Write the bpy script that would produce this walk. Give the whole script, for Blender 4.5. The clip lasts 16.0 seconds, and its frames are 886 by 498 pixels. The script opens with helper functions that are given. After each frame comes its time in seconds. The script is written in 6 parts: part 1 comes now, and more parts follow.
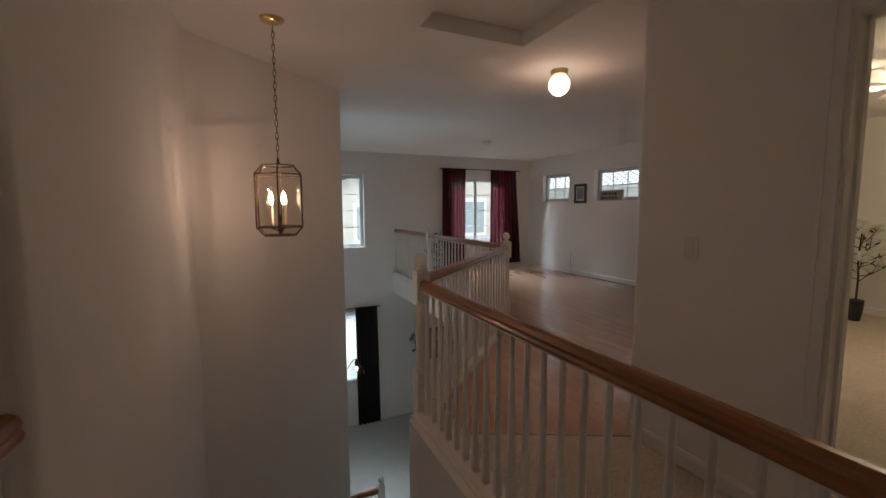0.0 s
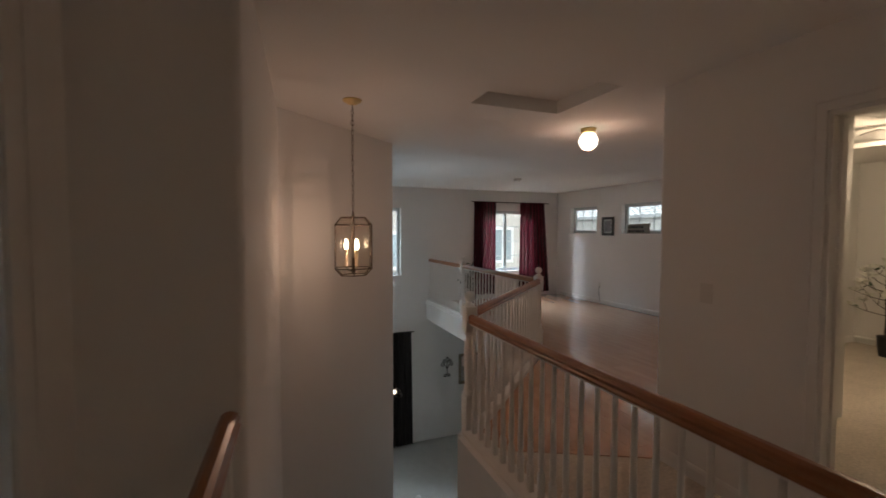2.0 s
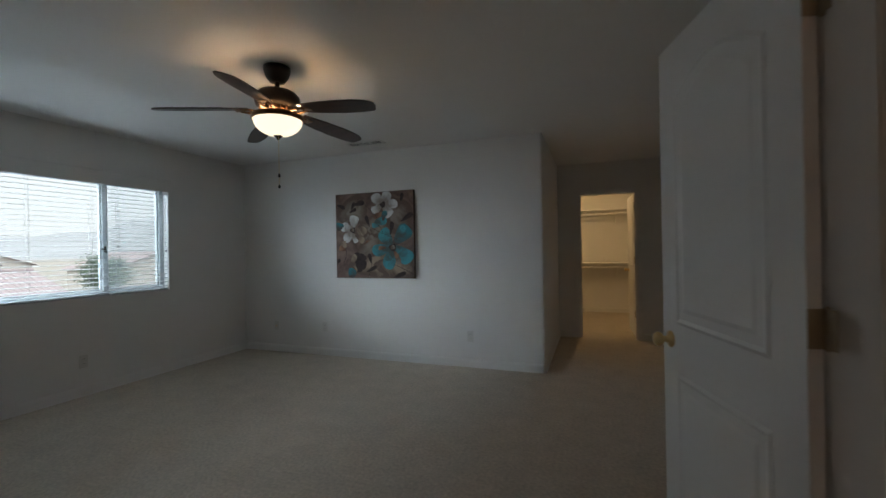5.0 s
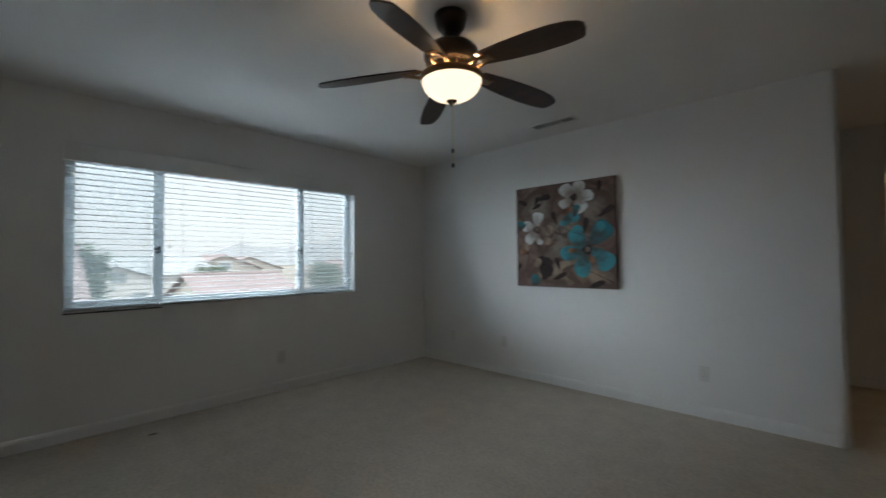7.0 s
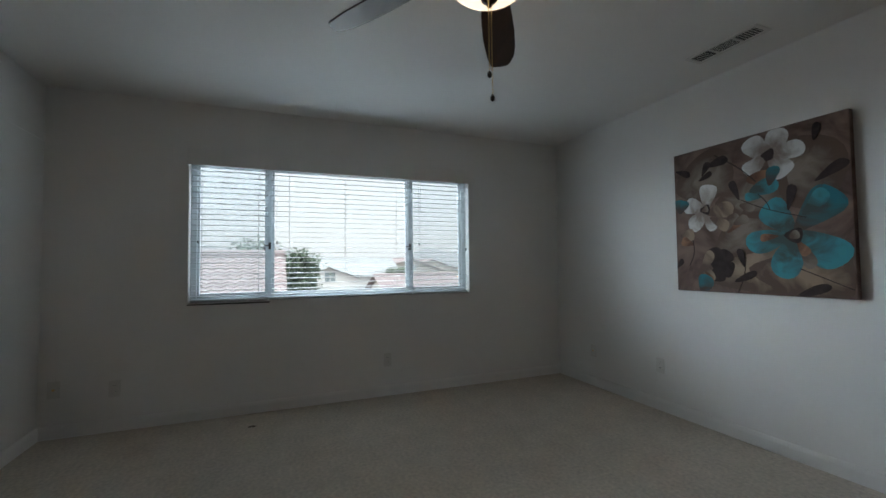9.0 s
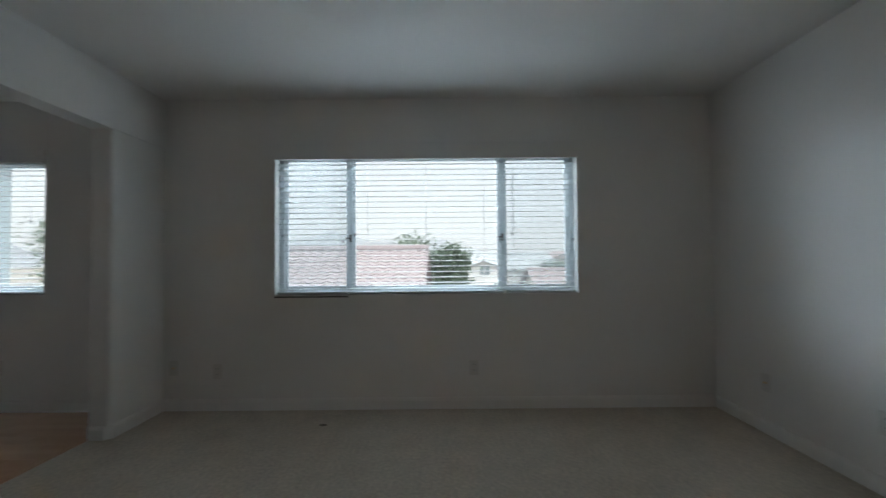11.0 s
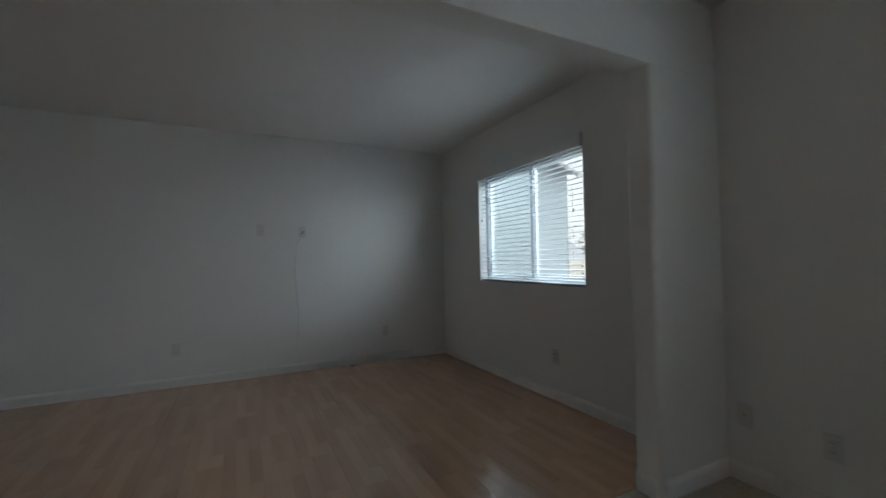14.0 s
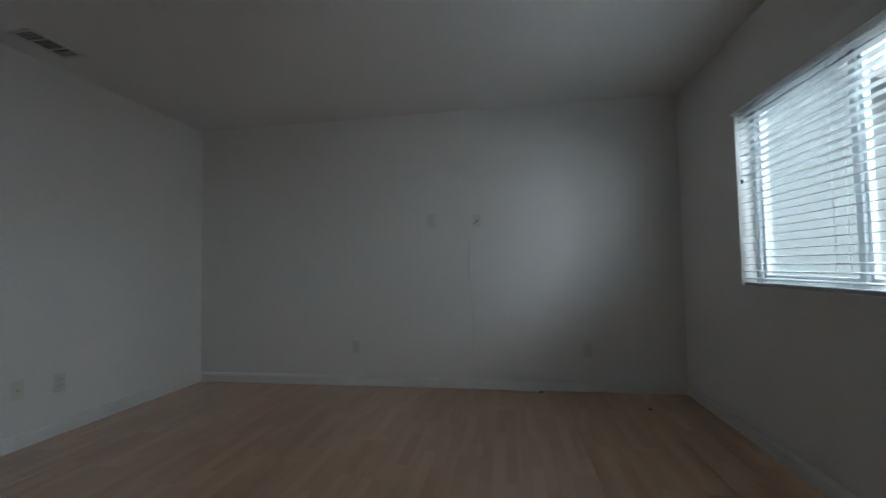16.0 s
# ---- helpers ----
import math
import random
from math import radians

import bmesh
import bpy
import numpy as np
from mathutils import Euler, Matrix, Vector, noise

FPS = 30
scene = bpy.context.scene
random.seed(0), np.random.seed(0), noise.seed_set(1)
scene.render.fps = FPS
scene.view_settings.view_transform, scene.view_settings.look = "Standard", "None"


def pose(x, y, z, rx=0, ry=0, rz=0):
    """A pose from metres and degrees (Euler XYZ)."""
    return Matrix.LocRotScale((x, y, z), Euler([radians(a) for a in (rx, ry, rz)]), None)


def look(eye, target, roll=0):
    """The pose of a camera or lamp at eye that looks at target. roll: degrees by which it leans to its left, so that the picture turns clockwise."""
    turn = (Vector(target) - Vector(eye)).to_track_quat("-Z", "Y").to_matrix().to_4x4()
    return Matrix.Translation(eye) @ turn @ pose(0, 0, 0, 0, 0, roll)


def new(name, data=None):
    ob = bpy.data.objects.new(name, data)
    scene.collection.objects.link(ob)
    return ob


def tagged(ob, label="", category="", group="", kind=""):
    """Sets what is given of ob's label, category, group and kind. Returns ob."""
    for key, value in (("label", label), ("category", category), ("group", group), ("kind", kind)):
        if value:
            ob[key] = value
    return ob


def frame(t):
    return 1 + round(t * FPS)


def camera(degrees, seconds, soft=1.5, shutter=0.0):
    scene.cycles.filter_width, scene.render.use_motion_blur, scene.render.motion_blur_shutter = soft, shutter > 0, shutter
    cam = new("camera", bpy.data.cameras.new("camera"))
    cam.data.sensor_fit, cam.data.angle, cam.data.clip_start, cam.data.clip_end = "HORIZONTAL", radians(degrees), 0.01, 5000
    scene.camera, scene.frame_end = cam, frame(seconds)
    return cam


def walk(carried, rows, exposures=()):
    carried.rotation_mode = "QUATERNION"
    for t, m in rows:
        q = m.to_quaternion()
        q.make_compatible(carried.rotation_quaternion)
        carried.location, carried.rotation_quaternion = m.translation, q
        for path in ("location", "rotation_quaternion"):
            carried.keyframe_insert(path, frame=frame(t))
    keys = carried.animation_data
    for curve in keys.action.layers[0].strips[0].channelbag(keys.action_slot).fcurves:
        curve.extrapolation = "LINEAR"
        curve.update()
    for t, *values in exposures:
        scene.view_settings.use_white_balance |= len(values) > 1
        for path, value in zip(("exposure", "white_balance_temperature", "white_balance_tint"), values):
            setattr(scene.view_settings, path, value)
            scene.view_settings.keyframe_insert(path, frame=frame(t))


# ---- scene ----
cam = camera(94.0, 16.0, shutter=0.4)
PATH = [
    (0, (0.093, 0.273, 1.353), (0.927, 2.08, 1.155), -0.2),
    (0.5, (-0.012, 0.179, 1.494), (0.828, 1.989, 1.361), -0.2),
    (1, (-0.074, 0.104, 1.611), (0.766, 1.916, 1.513), -0.1),
    (1.5, (-0.124, 0.021, 1.579), (0.714, 1.835, 1.49), -0.2),
    (2, (-0.235, -0.058, 1.505), (0.495, 1.802, 1.422), 0.1),
    (2.5, (-0.431, -0.127, 1.411), (0.054, 1.812, 1.345), 0.1),
    (3, (-0.676, -0.19, 1.331), (-0.58, 1.808, 1.306), -0.2),
    (3.5, (-0.838, -0.21, 1.282), (-1.126, 1.769, 1.273), -0.4),
    (4, (-1.054, -0.113, 1.269), (-1.611, 1.808, 1.273), -0.3),
    (4.2, (-1.143, -0.037, 1.286), (-1.754, 1.867, 1.285), -0.6),
    (6.3, (-1.853, 0.705, 1.211), (-2.705, 2.515, 1.25), -0.5),
    (6.5, (-1.873, 0.756, 1.203), (-2.854, 2.498, 1.253), -0.5),
    (7, (-1.986, 0.873, 1.215), (-3.371, 2.314, 1.274), -0.6),
    (7.5, (-2.05, 1.061, 1.199), (-3.707, 2.178, 1.266), -0.8),
    (8, (-2.062, 1.235, 1.176), (-3.841, 2.145, 1.255), -0.7),
    (8.2, (-2.099, 1.327, 1.171), (-3.9, 2.193, 1.251), -0.7),
    (10.5, (-2.434, 2.367, 1.137), (-4.402, 2.716, 1.202), -0.4),
    (11, (-2.624, 2.436, 1.148), (-4.623, 2.436, 1.205), -0.5),
    (11.5, (-2.801, 2.394, 1.119), (-4.73, 1.869, 1.186), -0.8),
    (12, (-2.953, 2.306, 1.062), (-4.702, 1.342, 1.159), -0.6),
    (12.5, (-3.084, 2.153, 1.084), (-4.595, 0.846, 1.16), -0.5),
    (13, (-3.187, 1.952, 1.119), (-4.469, 0.419, 1.186), -0.7),
    (13.5, (-3.371, 1.769, 1.121), (-4.481, 0.106, 1.188), -0.9),
    (14, (-3.61, 1.533, 1.126), (-4.498, -0.258, 1.181), -1.0),
    (14.5, (-3.896, 1.306, 1.12), (-4.466, -0.611, 1.173), -1.1),
    (15, (-4.109, 1.044, 1.104), (-4.397, -0.934, 1.159), -1.3),
    (15.5, (-4.376, 0.753, 1.061), (-4.311, -1.244, 1.137), -1.2),
    (16, (-4.49, 0.595, 1.056), (-4.172, -1.378, 1.141), -1.1),
]
walk(cam, [(t, look(eye, target, roll)) for t, eye, target, roll in PATH], [(0.0, 2.0), (2.0, 2.0), (4.0, 2.0), (8.0, 2.02), (11.5, 2.03), (13.5, 2.03), (16.0, 2.05)])

# ---- world and light ----
world = bpy.data.worlds.new("world")
scene.world = world
world.use_nodes = True
wn, wl = world.node_tree.nodes, world.node_tree.links
sky = wn.new("ShaderNodeTexSky")
sky.sky_type, sky.sun_disc = "NISHITA", False
sky.sun_elevation, sky.sun_rotation = radians(42), radians(150)
sky.dust_density, sky.air_density = 4.0, 1.0
cloud = wn.new("ShaderNodeMix")
cloud.data_type = "RGBA"
cloud.inputs[0].default_value = 0.88
wl.new(sky.outputs[0], cloud.inputs[6])
# overcast sky: even near the horizon, several times as bright overhead
wco, wsep, wmap, wmul = wn.new("ShaderNodeTexCoord"), wn.new("ShaderNodeSeparateXYZ"), wn.new("ShaderNodeMapRange"), wn.new("ShaderNodeVectorMath")
wmul.operation = "SCALE"
wmul.inputs[0].default_value = (7.0, 6.95, 7.0)
wmap.inputs["From Min"].default_value, wmap.inputs["From Max"].default_value = 0.22, 1.0
wmap.inputs["To Min"].default_value, wmap.inputs["To Max"].default_value = 0.68, 2.6
wl.new(wco.outputs["Generated"], wsep.inputs[0])
wl.new(wsep.outputs["Z"], wmap.inputs["Value"])
wl.new(wmap.outputs[0], wmul.inputs["Scale"])
wl.new(wmul.outputs[0], cloud.inputs[7])
wl.new(cloud.outputs[2], wn["Background"].inputs[0])
wn["Background"].inputs[1].default_value = 0.070

sun_data = bpy.data.lights.new("sun", "SUN")
sun_data.energy, sun_data.angle, sun_data.color = 0.5, radians(25), (1.0, 0.96, 0.9)
sun = new("sun", sun_data)
sun.matrix_basis = look((0, 0, 30), (0 - 0.37, 0.64, 30 - 0.67))


def bulb(x, y, z, watts, radius, colour):
    d = bpy.data.lights.new("bulb", "POINT")
    d.energy, d.shadow_soft_size, d.color = watts, radius, colour
    ob = new("bulb", d)
    ob.location = (x, y, z)
    return ob


def sky_fill(x, y, z, tx, ty, tz, w, h, watts, spread=180):
    """Added out-of-view area lamp that stands in for sky light through a window."""
    d = bpy.data.lights.new("sky_fill", "AREA")
    d.shape, d.size, d.size_y, d.energy, d.color = "RECTANGLE", w, h, watts, (0.74, 0.88, 1.0)
    d.spread = radians(spread)
    ob = new("sky_fill", d)
    ob.matrix_basis = look((x, y, z), (tx, ty, tz))
    return ob


sky_fill(-7.25, 2.3, 2.92, -5.6, 2.3, 1.35, 2.4, 0.7, 72)
sky_fill(-7.1, -1.43, 3.10, -5.6, -1.43, 1.35, 1.5, 0.7, 88)
# three unseen lamps aside of the west windows, added to brighten inner walls
sky_fill(-9.0, -1.1, 2.35, -2.6, 4.5, 1.1, 1.6, 1.6, 8.0, 55)
sky_fill(-9.0, -1.3, 2.35, -1.5, -1.8, 1.0, 1.6, 1.6, 2.2, 55)
sky_fill(-7.60, 0.45, 2.20, -4.2, -2.6, 0.9, 1.6, 1.6, 20)
sky_fill(4.6, 9.7, 3.0, 4.6, 7.6, 1.2, 1.3, 0.7, 155)
sky_fill(1.65, 9.7, 2.9, 1.65, 7.6, 0.9, 0.9, 0.7, 60)
sky_fill(1.6, 9.6, 0.1, 1.7, 7.6, -2.0, 0.9, 0.7, 45)
sky_fill(7.4, 6.6, 3.2, 5.6, 6.6, 1.5, 2.0, 0.6, 150)

WARM = (1.0, 0.58, 0.42)
AMBER = (1.0, 0.63, 0.27)

# ---- materials ----
def material(name, colour, rough=0.6, metal=0.0, spread=0.06, scale=6.0, bump=0.0, bump_scale=120.0, fine=0.04, coat=0.0, island=0.0):
    """Plain surface with large stains, fine grain and fine relief; island: shift between pieces."""
    m = bpy.data.materials.new(name)
    m.use_nodes = True
    n, l = m.node_tree.nodes, m.node_tree.links
    b = n["Principled BSDF"]
    b.inputs["Roughness"].default_value, b.inputs["Metallic"].default_value = rough, metal
    b.inputs["Coat Weight"].default_value = coat
    co = n.new("ShaderNodeTexCoord")
    big, small = n.new("ShaderNodeTexNoise"), n.new("ShaderNodeTexNoise")
    big.inputs["Scale"].default_value, big.inputs["Detail"].default_value = scale, 5
    small.inputs["Scale"].default_value, small.inputs["Detail"].default_value = bump_scale, 3
    l.new(co.outputs["Object"], big.inputs["Vector"])
    l.new(co.outputs["Object"], small.inputs["Vector"])
    add = n.new("ShaderNodeMath")
    add.operation = "MULTIPLY_ADD"
    l.new(big.outputs[0], add.inputs[0])
    add.inputs[1].default_value, add.inputs[2].default_value = 2 * spread, 1 - spread
    add2 = n.new("ShaderNodeMath")
    add2.operation = "MULTIPLY_ADD"
    l.new(small.outputs[0], add2.inputs[0])
    add2.inputs[1].default_value = 2 * fine
    l.new(add.outputs[0], add2.inputs[2])
    value = add2.outputs[0]
    if island:
        info = n.new("ShaderNodeObjectInfo")
        add3 = n.new("ShaderNodeMath")
        add3.operation = "MULTIPLY_ADD"
        l.new(info.outputs["Random"], add3.inputs[0])
        add3.inputs[1].default_value = island
        l.new(value, add3.inputs[2])
        value = add3.outputs[0]
    mul = n.new("ShaderNodeVectorMath")
    mul.operation = "SCALE"
    mul.inputs[0].default_value = colour
    l.new(value, mul.inputs["Scale"])
    l.new(mul.outputs[0], b.inputs["Base Color"])
    if bump:
        bp = n.new("ShaderNodeBump")
        bp.inputs["Strength"].default_value, bp.inputs["Distance"].default_value = bump, 0.004
        l.new(small.outputs[0], bp.inputs["Height"])
        l.new(bp.outputs[0], b.inputs["Normal"])
    return m


def wood(name, dark, light, rough, axis, grain=18.0, island=0.0, strips=0.0, coat=0.0):
    """Wood with grain along one axis; strips: width of the strips printed on a board."""
    m = bpy.data.materials.new(name)
    m.use_nodes = True
    n, l = m.node_tree.nodes, m.node_tree.links
    b = n["Principled BSDF"]
    b.inputs["Roughness"].default_value = rough
    b.inputs["Coat Weight"].default_value = coat
    b.inputs["Coat Roughness"].default_value = 0.12
    co, mp = n.new("ShaderNodeTexCoord"), n.new("ShaderNodeMapping")
    s = [1.0, 1.0, 1.0]
    s[axis] = 0.08
    mp.inputs["Scale"].default_value = s
    l.new(co.outputs["Object"], mp.inputs["Vector"])
    info = n.new("ShaderNodeObjectInfo")
    move = n.new("ShaderNodeVectorMath")
    move.operation = "MULTIPLY_ADD"
    l.new(info.outputs["Random"], move.inputs[0])
    move.inputs[1].default_value = (7, 7, 7)
    l.new(mp.outputs[0], move.inputs[2])
    ns = n.new("ShaderNodeTexNoise")
    ns.inputs["Scale"].default_value, ns.inputs["Detail"].default_value, ns.inputs["Distortion"].default_value = grain, 6, 0.6
    l.new(move.outputs[0], ns.inputs["Vector"])
    ramp = n.new("ShaderNodeMapRange")
    ramp.inputs["From Min"].default_value, ramp.inputs["From Max"].default_value = 0.3, 0.7
    l.new(ns.outputs[0], ramp.inputs["Value"])
    value = ramp.outputs[0]
    if strips:
        br = n.new("ShaderNodeTexBrick")
        br.inputs["Color1"].default_value, br.inputs["Color2"].default_value, br.inputs["Mortar"].default_value = (0, 0, 0, 1), (1, 1, 1, 1), (0.1, 0.1, 0.1, 1)
        br.inputs["Scale"].default_value, br.inputs["Mortar Size"].default_value = 1.0, 0.0006
        br.inputs["Brick Width"].default_value, br.inputs["Row Height"].default_value = 0.42, strips
        rot = n.new("ShaderNodeMapping")
        rot.inputs["Rotation"].default_value = (0, 0, radians(90) if axis == 1 else 0)
        l.new(co.outputs["Object"], rot.inputs["Vector"])
        l.new(rot.outputs[0], br.inputs["Vector"])
        ad = n.new("ShaderNodeMath")
        ad.operation = "MULTIPLY_ADD"
        l.new(br.outputs["Color"], ad.inputs[0])
        ad.inputs[1].default_value = 0.30
        sc = n.new("ShaderNodeMath")
        sc.operation = "MULTIPLY"
        sc.inputs[1].default_value = 0.26
        l.new(value, sc.inputs[0])
        l.new(sc.outputs[0], ad.inputs[2])
        value = ad.outputs[0]
    if island:
        a3 = n.new("ShaderNodeMath")
        a3.operation = "MULTIPLY_ADD"
        l.new(info.outputs["Random"], a3.inputs[0])
        a3.inputs[1].default_value = island
        l.new(value, a3.inputs[2])
        value = a3.outputs[0]
    mix = n.new("ShaderNodeMix")
    mix.data_type = "RGBA"
    mix.inputs[6].default_value, mix.inputs[7].default_value = (*dark, 1), (*light, 1)
    l.new(value, mix.inputs[0])
    l.new(mix.outputs[2], b.inputs["Base Color"])
    bp = n.new("ShaderNodeBump")
    bp.inputs["Strength"].default_value, bp.inputs["Distance"].default_value = 0.08, 0.002
    l.new(ns.outputs[0], bp.inputs["Height"])
    l.new(bp.outputs[0], b.inputs["Normal"])
    return m


def glow(name, colour, strength):
    m = bpy.data.materials.new(name)
    m.use_nodes = True
    b = m.node_tree.nodes["Principled BSDF"]
    b.inputs["Base Color"].default_value = (*colour, 1)
    b.inputs["Emission Color"].default_value = (*colour, 1)
    b.inputs["Emission Strength"].default_value = strength
    return m


def glass(name, tint=(1, 1, 1), rough=0.0, clear=0.92):
    """Thin pane: mostly clear, with a mirror gloss at low angles."""
    m = bpy.data.materials.new(name)
    m.use_nodes = True
    n, l = m.node_tree.nodes, m.node_tree.links
    n.remove(n["Principled BSDF"])
    t, g, x, f = n.new("ShaderNodeBsdfTransparent"), n.new("ShaderNodeBsdfGlossy"), n.new("ShaderNodeMixShader"), n.new("ShaderNodeLayerWeight")
    pw, ma = n.new("ShaderNodeMath"), n.new("ShaderNodeMath")
    t.inputs[0].default_value = (clear * tint[0], clear * tint[1], clear * tint[2], 1)
    g.inputs["Roughness"].default_value = rough
    f.inputs[0].default_value = 0.5
    pw.operation, ma.operation = "POWER", "MULTIPLY_ADD"
    pw.inputs[1].default_value, ma.inputs[1].default_value, ma.inputs[2].default_value = 5.0, 0.6, 0.03
    l.new(f.outputs["Facing"], pw.inputs[0])
    l.new(pw.outputs[0], ma.inputs[0])
    l.new(ma.outputs[0], x.inputs[0])
    l.new(t.outputs[0], x.inputs[1])
    l.new(g.outputs[0], x.inputs[2])
    l.new(x.outputs[0], n["Material Output"].inputs[0])
    return m


M_WALL = material("wall_paint", (0.83, 0.82, 0.80), 0.75, spread=0.03, scale=1.5, bump=0.12, bump_scale=90, fine=0.01)
M_CEIL = material("ceiling_paint", (0.85, 0.84, 0.82), 0.85, spread=0.03, scale=1.2, bump=0.25, bump_scale=70, fine=0.015)
M_TRIM = material("trim_paint", (0.82, 0.81, 0.79), 0.4, spread=0.03, scale=5, fine=0.01)
M_DOOR = material("door_paint", (0.80, 0.80, 0.79), 0.38, spread=0.03, scale=4, fine=0.01)
M_CARPET = material("carpet", (0.41, 0.362, 0.305), 0.95, spread=0.22, scale=6, bump=1.0, bump_scale=48, fine=0.45)
M_CARPET_LOW = material("carpet_grey", (0.42, 0.43, 0.41), 0.95, spread=0.12, scale=7, bump=1.0, bump_scale=75, fine=0.25)
M_LAM = wood("maple_laminate", (0.52, 0.30, 0.19), (0.74, 0.49, 0.325), 0.17, 1, 10, island=0.12, strips=0.065, coat=0.55)
M_OAK = wood("oak_rail", (0.22, 0.075, 0.026), (0.42, 0.17, 0.065), 0.28, 1, 22, coat=0.35)
M_WHITE = material("white_enamel", (0.80, 0.79, 0.76), 0.35, spread=0.03, scale=8, fine=0.01)
# white vinyl darkened to blue-grey: its backlit shade is in the colour
M_VINYL = material("shaded_white_vinyl", (0.52, 0.56, 0.58), 0.35, spread=0.02, scale=3, fine=0.01)
# white slats coloured grey, so that they look shaded against the sky
M_SLAT = material("shaded_blind_slat", (0.50, 0.53, 0.54), 0.4, spread=0.02, scale=3, fine=0.01)
M_BRASS = material("brass", (0.78, 0.58, 0.28), 0.28, 1.0, spread=0.1, scale=20, fine=0.03)
M_HINGE = material("satin_brass", (0.40, 0.34, 0.25), 0.45, 1.0, spread=0.1, scale=20, fine=0.03)
M_AGED = material("aged_brass", (0.075, 0.055, 0.036), 0.5, 0.6, spread=0.25, scale=30, fine=0.05)
M_BLACKMETAL = material("dark_bronze", (0.035, 0.026, 0.02), 0.4, 0.7, spread=0.2, scale=25)
M_BRONZE = material("bronze", (0.20, 0.115, 0.06), 0.35, 0.8, spread=0.2, scale=25)
M_PLATE = material("plate_plastic", (0.71, 0.70, 0.67), 0.4, spread=0.02)
M_BLACK = material("black_plastic", (0.02, 0.02, 0.02), 0.45, spread=0.1)
M_BLADE = wood("walnut_blade", (0.022, 0.011, 0.007), (0.07, 0.03, 0.016), 0.32, 0, 14, coat=0.2)


def mesh_screen(name, colour, open_share):
    """Fine insect mesh: open between its threads, the pale threads passing scattered daylight."""
    m = bpy.data.materials.new(name)
    m.use_nodes = True
    n, l = m.node_tree.nodes, m.node_tree.links
    n.remove(n["Principled BSDF"])
    t, d, g, x, y = n.new("ShaderNodeBsdfTransparent"), n.new("ShaderNodeBsdfTranslucent"), n.new("ShaderNodeBsdfDiffuse"), n.new("ShaderNodeMixShader"), n.new("ShaderNodeMixShader")
    d.inputs[0].default_value = (*colour, 1)
    g.inputs[0].default_value = (*colour, 1)
    x.inputs[0].default_value, y.inputs[0].default_value = 0.3, 1 - open_share
    l.new(d.outputs[0], x.inputs[1])
    l.new(g.outputs[0], x.inputs[2])
    l.new(t.outputs[0], y.inputs[1])
    l.new(x.outputs[0], y.inputs[2])
    l.new(y.outputs[0], n["Material Output"].inputs[0])
    return m


M_SCREEN = mesh_screen("insect_screen", (0.17, 0.185, 0.19), 0.80)
M_GLASS = glass("window_glass", (0.95, 0.99, 1.0))
M_LGLASS = glass("lantern_glass", (1, 0.985, 0.96), 0.02, 0.97)
M_MIRROR = material("mirror_silver", (0.9, 0.9, 0.9), 0.02, 1.0, spread=0.0, fine=0.0)
M_GLOBE = glow("globe_glass", (1.0, 0.86, 0.66), 0.8)
M_BOWL = glow("bowl_glass", (1.0, 0.84, 0.60), 0.34)
M_TULIP = glow("tulip_glass", (1.0, 0.93, 0.78), 0.6)
M_FLAME = glow("bulb_glass", (1.0, 0.78, 0.5), 5.0)
M_CANDLE = material("candle_sleeve", (0.72, 0.62, 0.45), 0.5)

# ---- mesh helpers ----
def box(bm, x0, x1, y0, y1, z0, z1, r=0.0):
    g = bmesh.ops.create_cube(bm, size=1.0, matrix=Matrix.Translation(((x0 + x1) / 2, (y0 + y1) / 2, (z0 + z1) / 2)) @ Matrix.Diagonal((x1 - x0, y1 - y0, z1 - z0, 1)))
    if r:
        edges = {e for v in g["verts"] for e in v.link_edges}
        bmesh.ops.bevel(bm, geom=list(edges), offset=r, segments=2, affect="EDGES", profile=0.5)
    return bm


def boxed(x0, x1, y0, y1, z0, z1, r=0.0):
    return box(bmesh.new(), x0, x1, y0, y1, z0, z1, r)


def rounded(pts):
    """Plan outline from (x, y) or (x, y, radius) corners."""
    out, n = [], len(pts)
    for i, p in enumerate(pts):
        c = Vector(p[:2])
        if len(p) < 3:
            out.append(c)
            continue
        a, b = (Vector(pts[i - 1][:2]) - c).normalized(), (Vector(pts[(i + 1) % n][:2]) - c).normalized()
        half = a.angle(b) / 2
        d = p[2] / math.tan(half)
        centre = c + (a + b).normalized() * (p[2] / math.sin(half))
        s, e = c + a * d - centre, c + b * d - centre
        turn = s.angle_signed(e)
        for k in range(6):
            q = -turn * k / 5
            out.append(centre + Vector((s.x * math.cos(q) - s.y * math.sin(q), s.x * math.sin(q) + s.y * math.cos(q))))
    return out


def prism(bm, pts, z0, z1):
    lo = [bm.verts.new((p[0], p[1], z0)) for p in pts]
    hi = [bm.verts.new((p[0], p[1], z1)) for p in pts]
    n = len(pts)
    bm.faces.new(lo[::-1])
    bm.faces.new(hi)
    for i in range(n):
        bm.faces.new((lo[i], lo[(i + 1) % n], hi[(i + 1) % n], hi[i]))
    bmesh.ops.recalc_face_normals(bm, faces=bm.faces[:])
    return bm


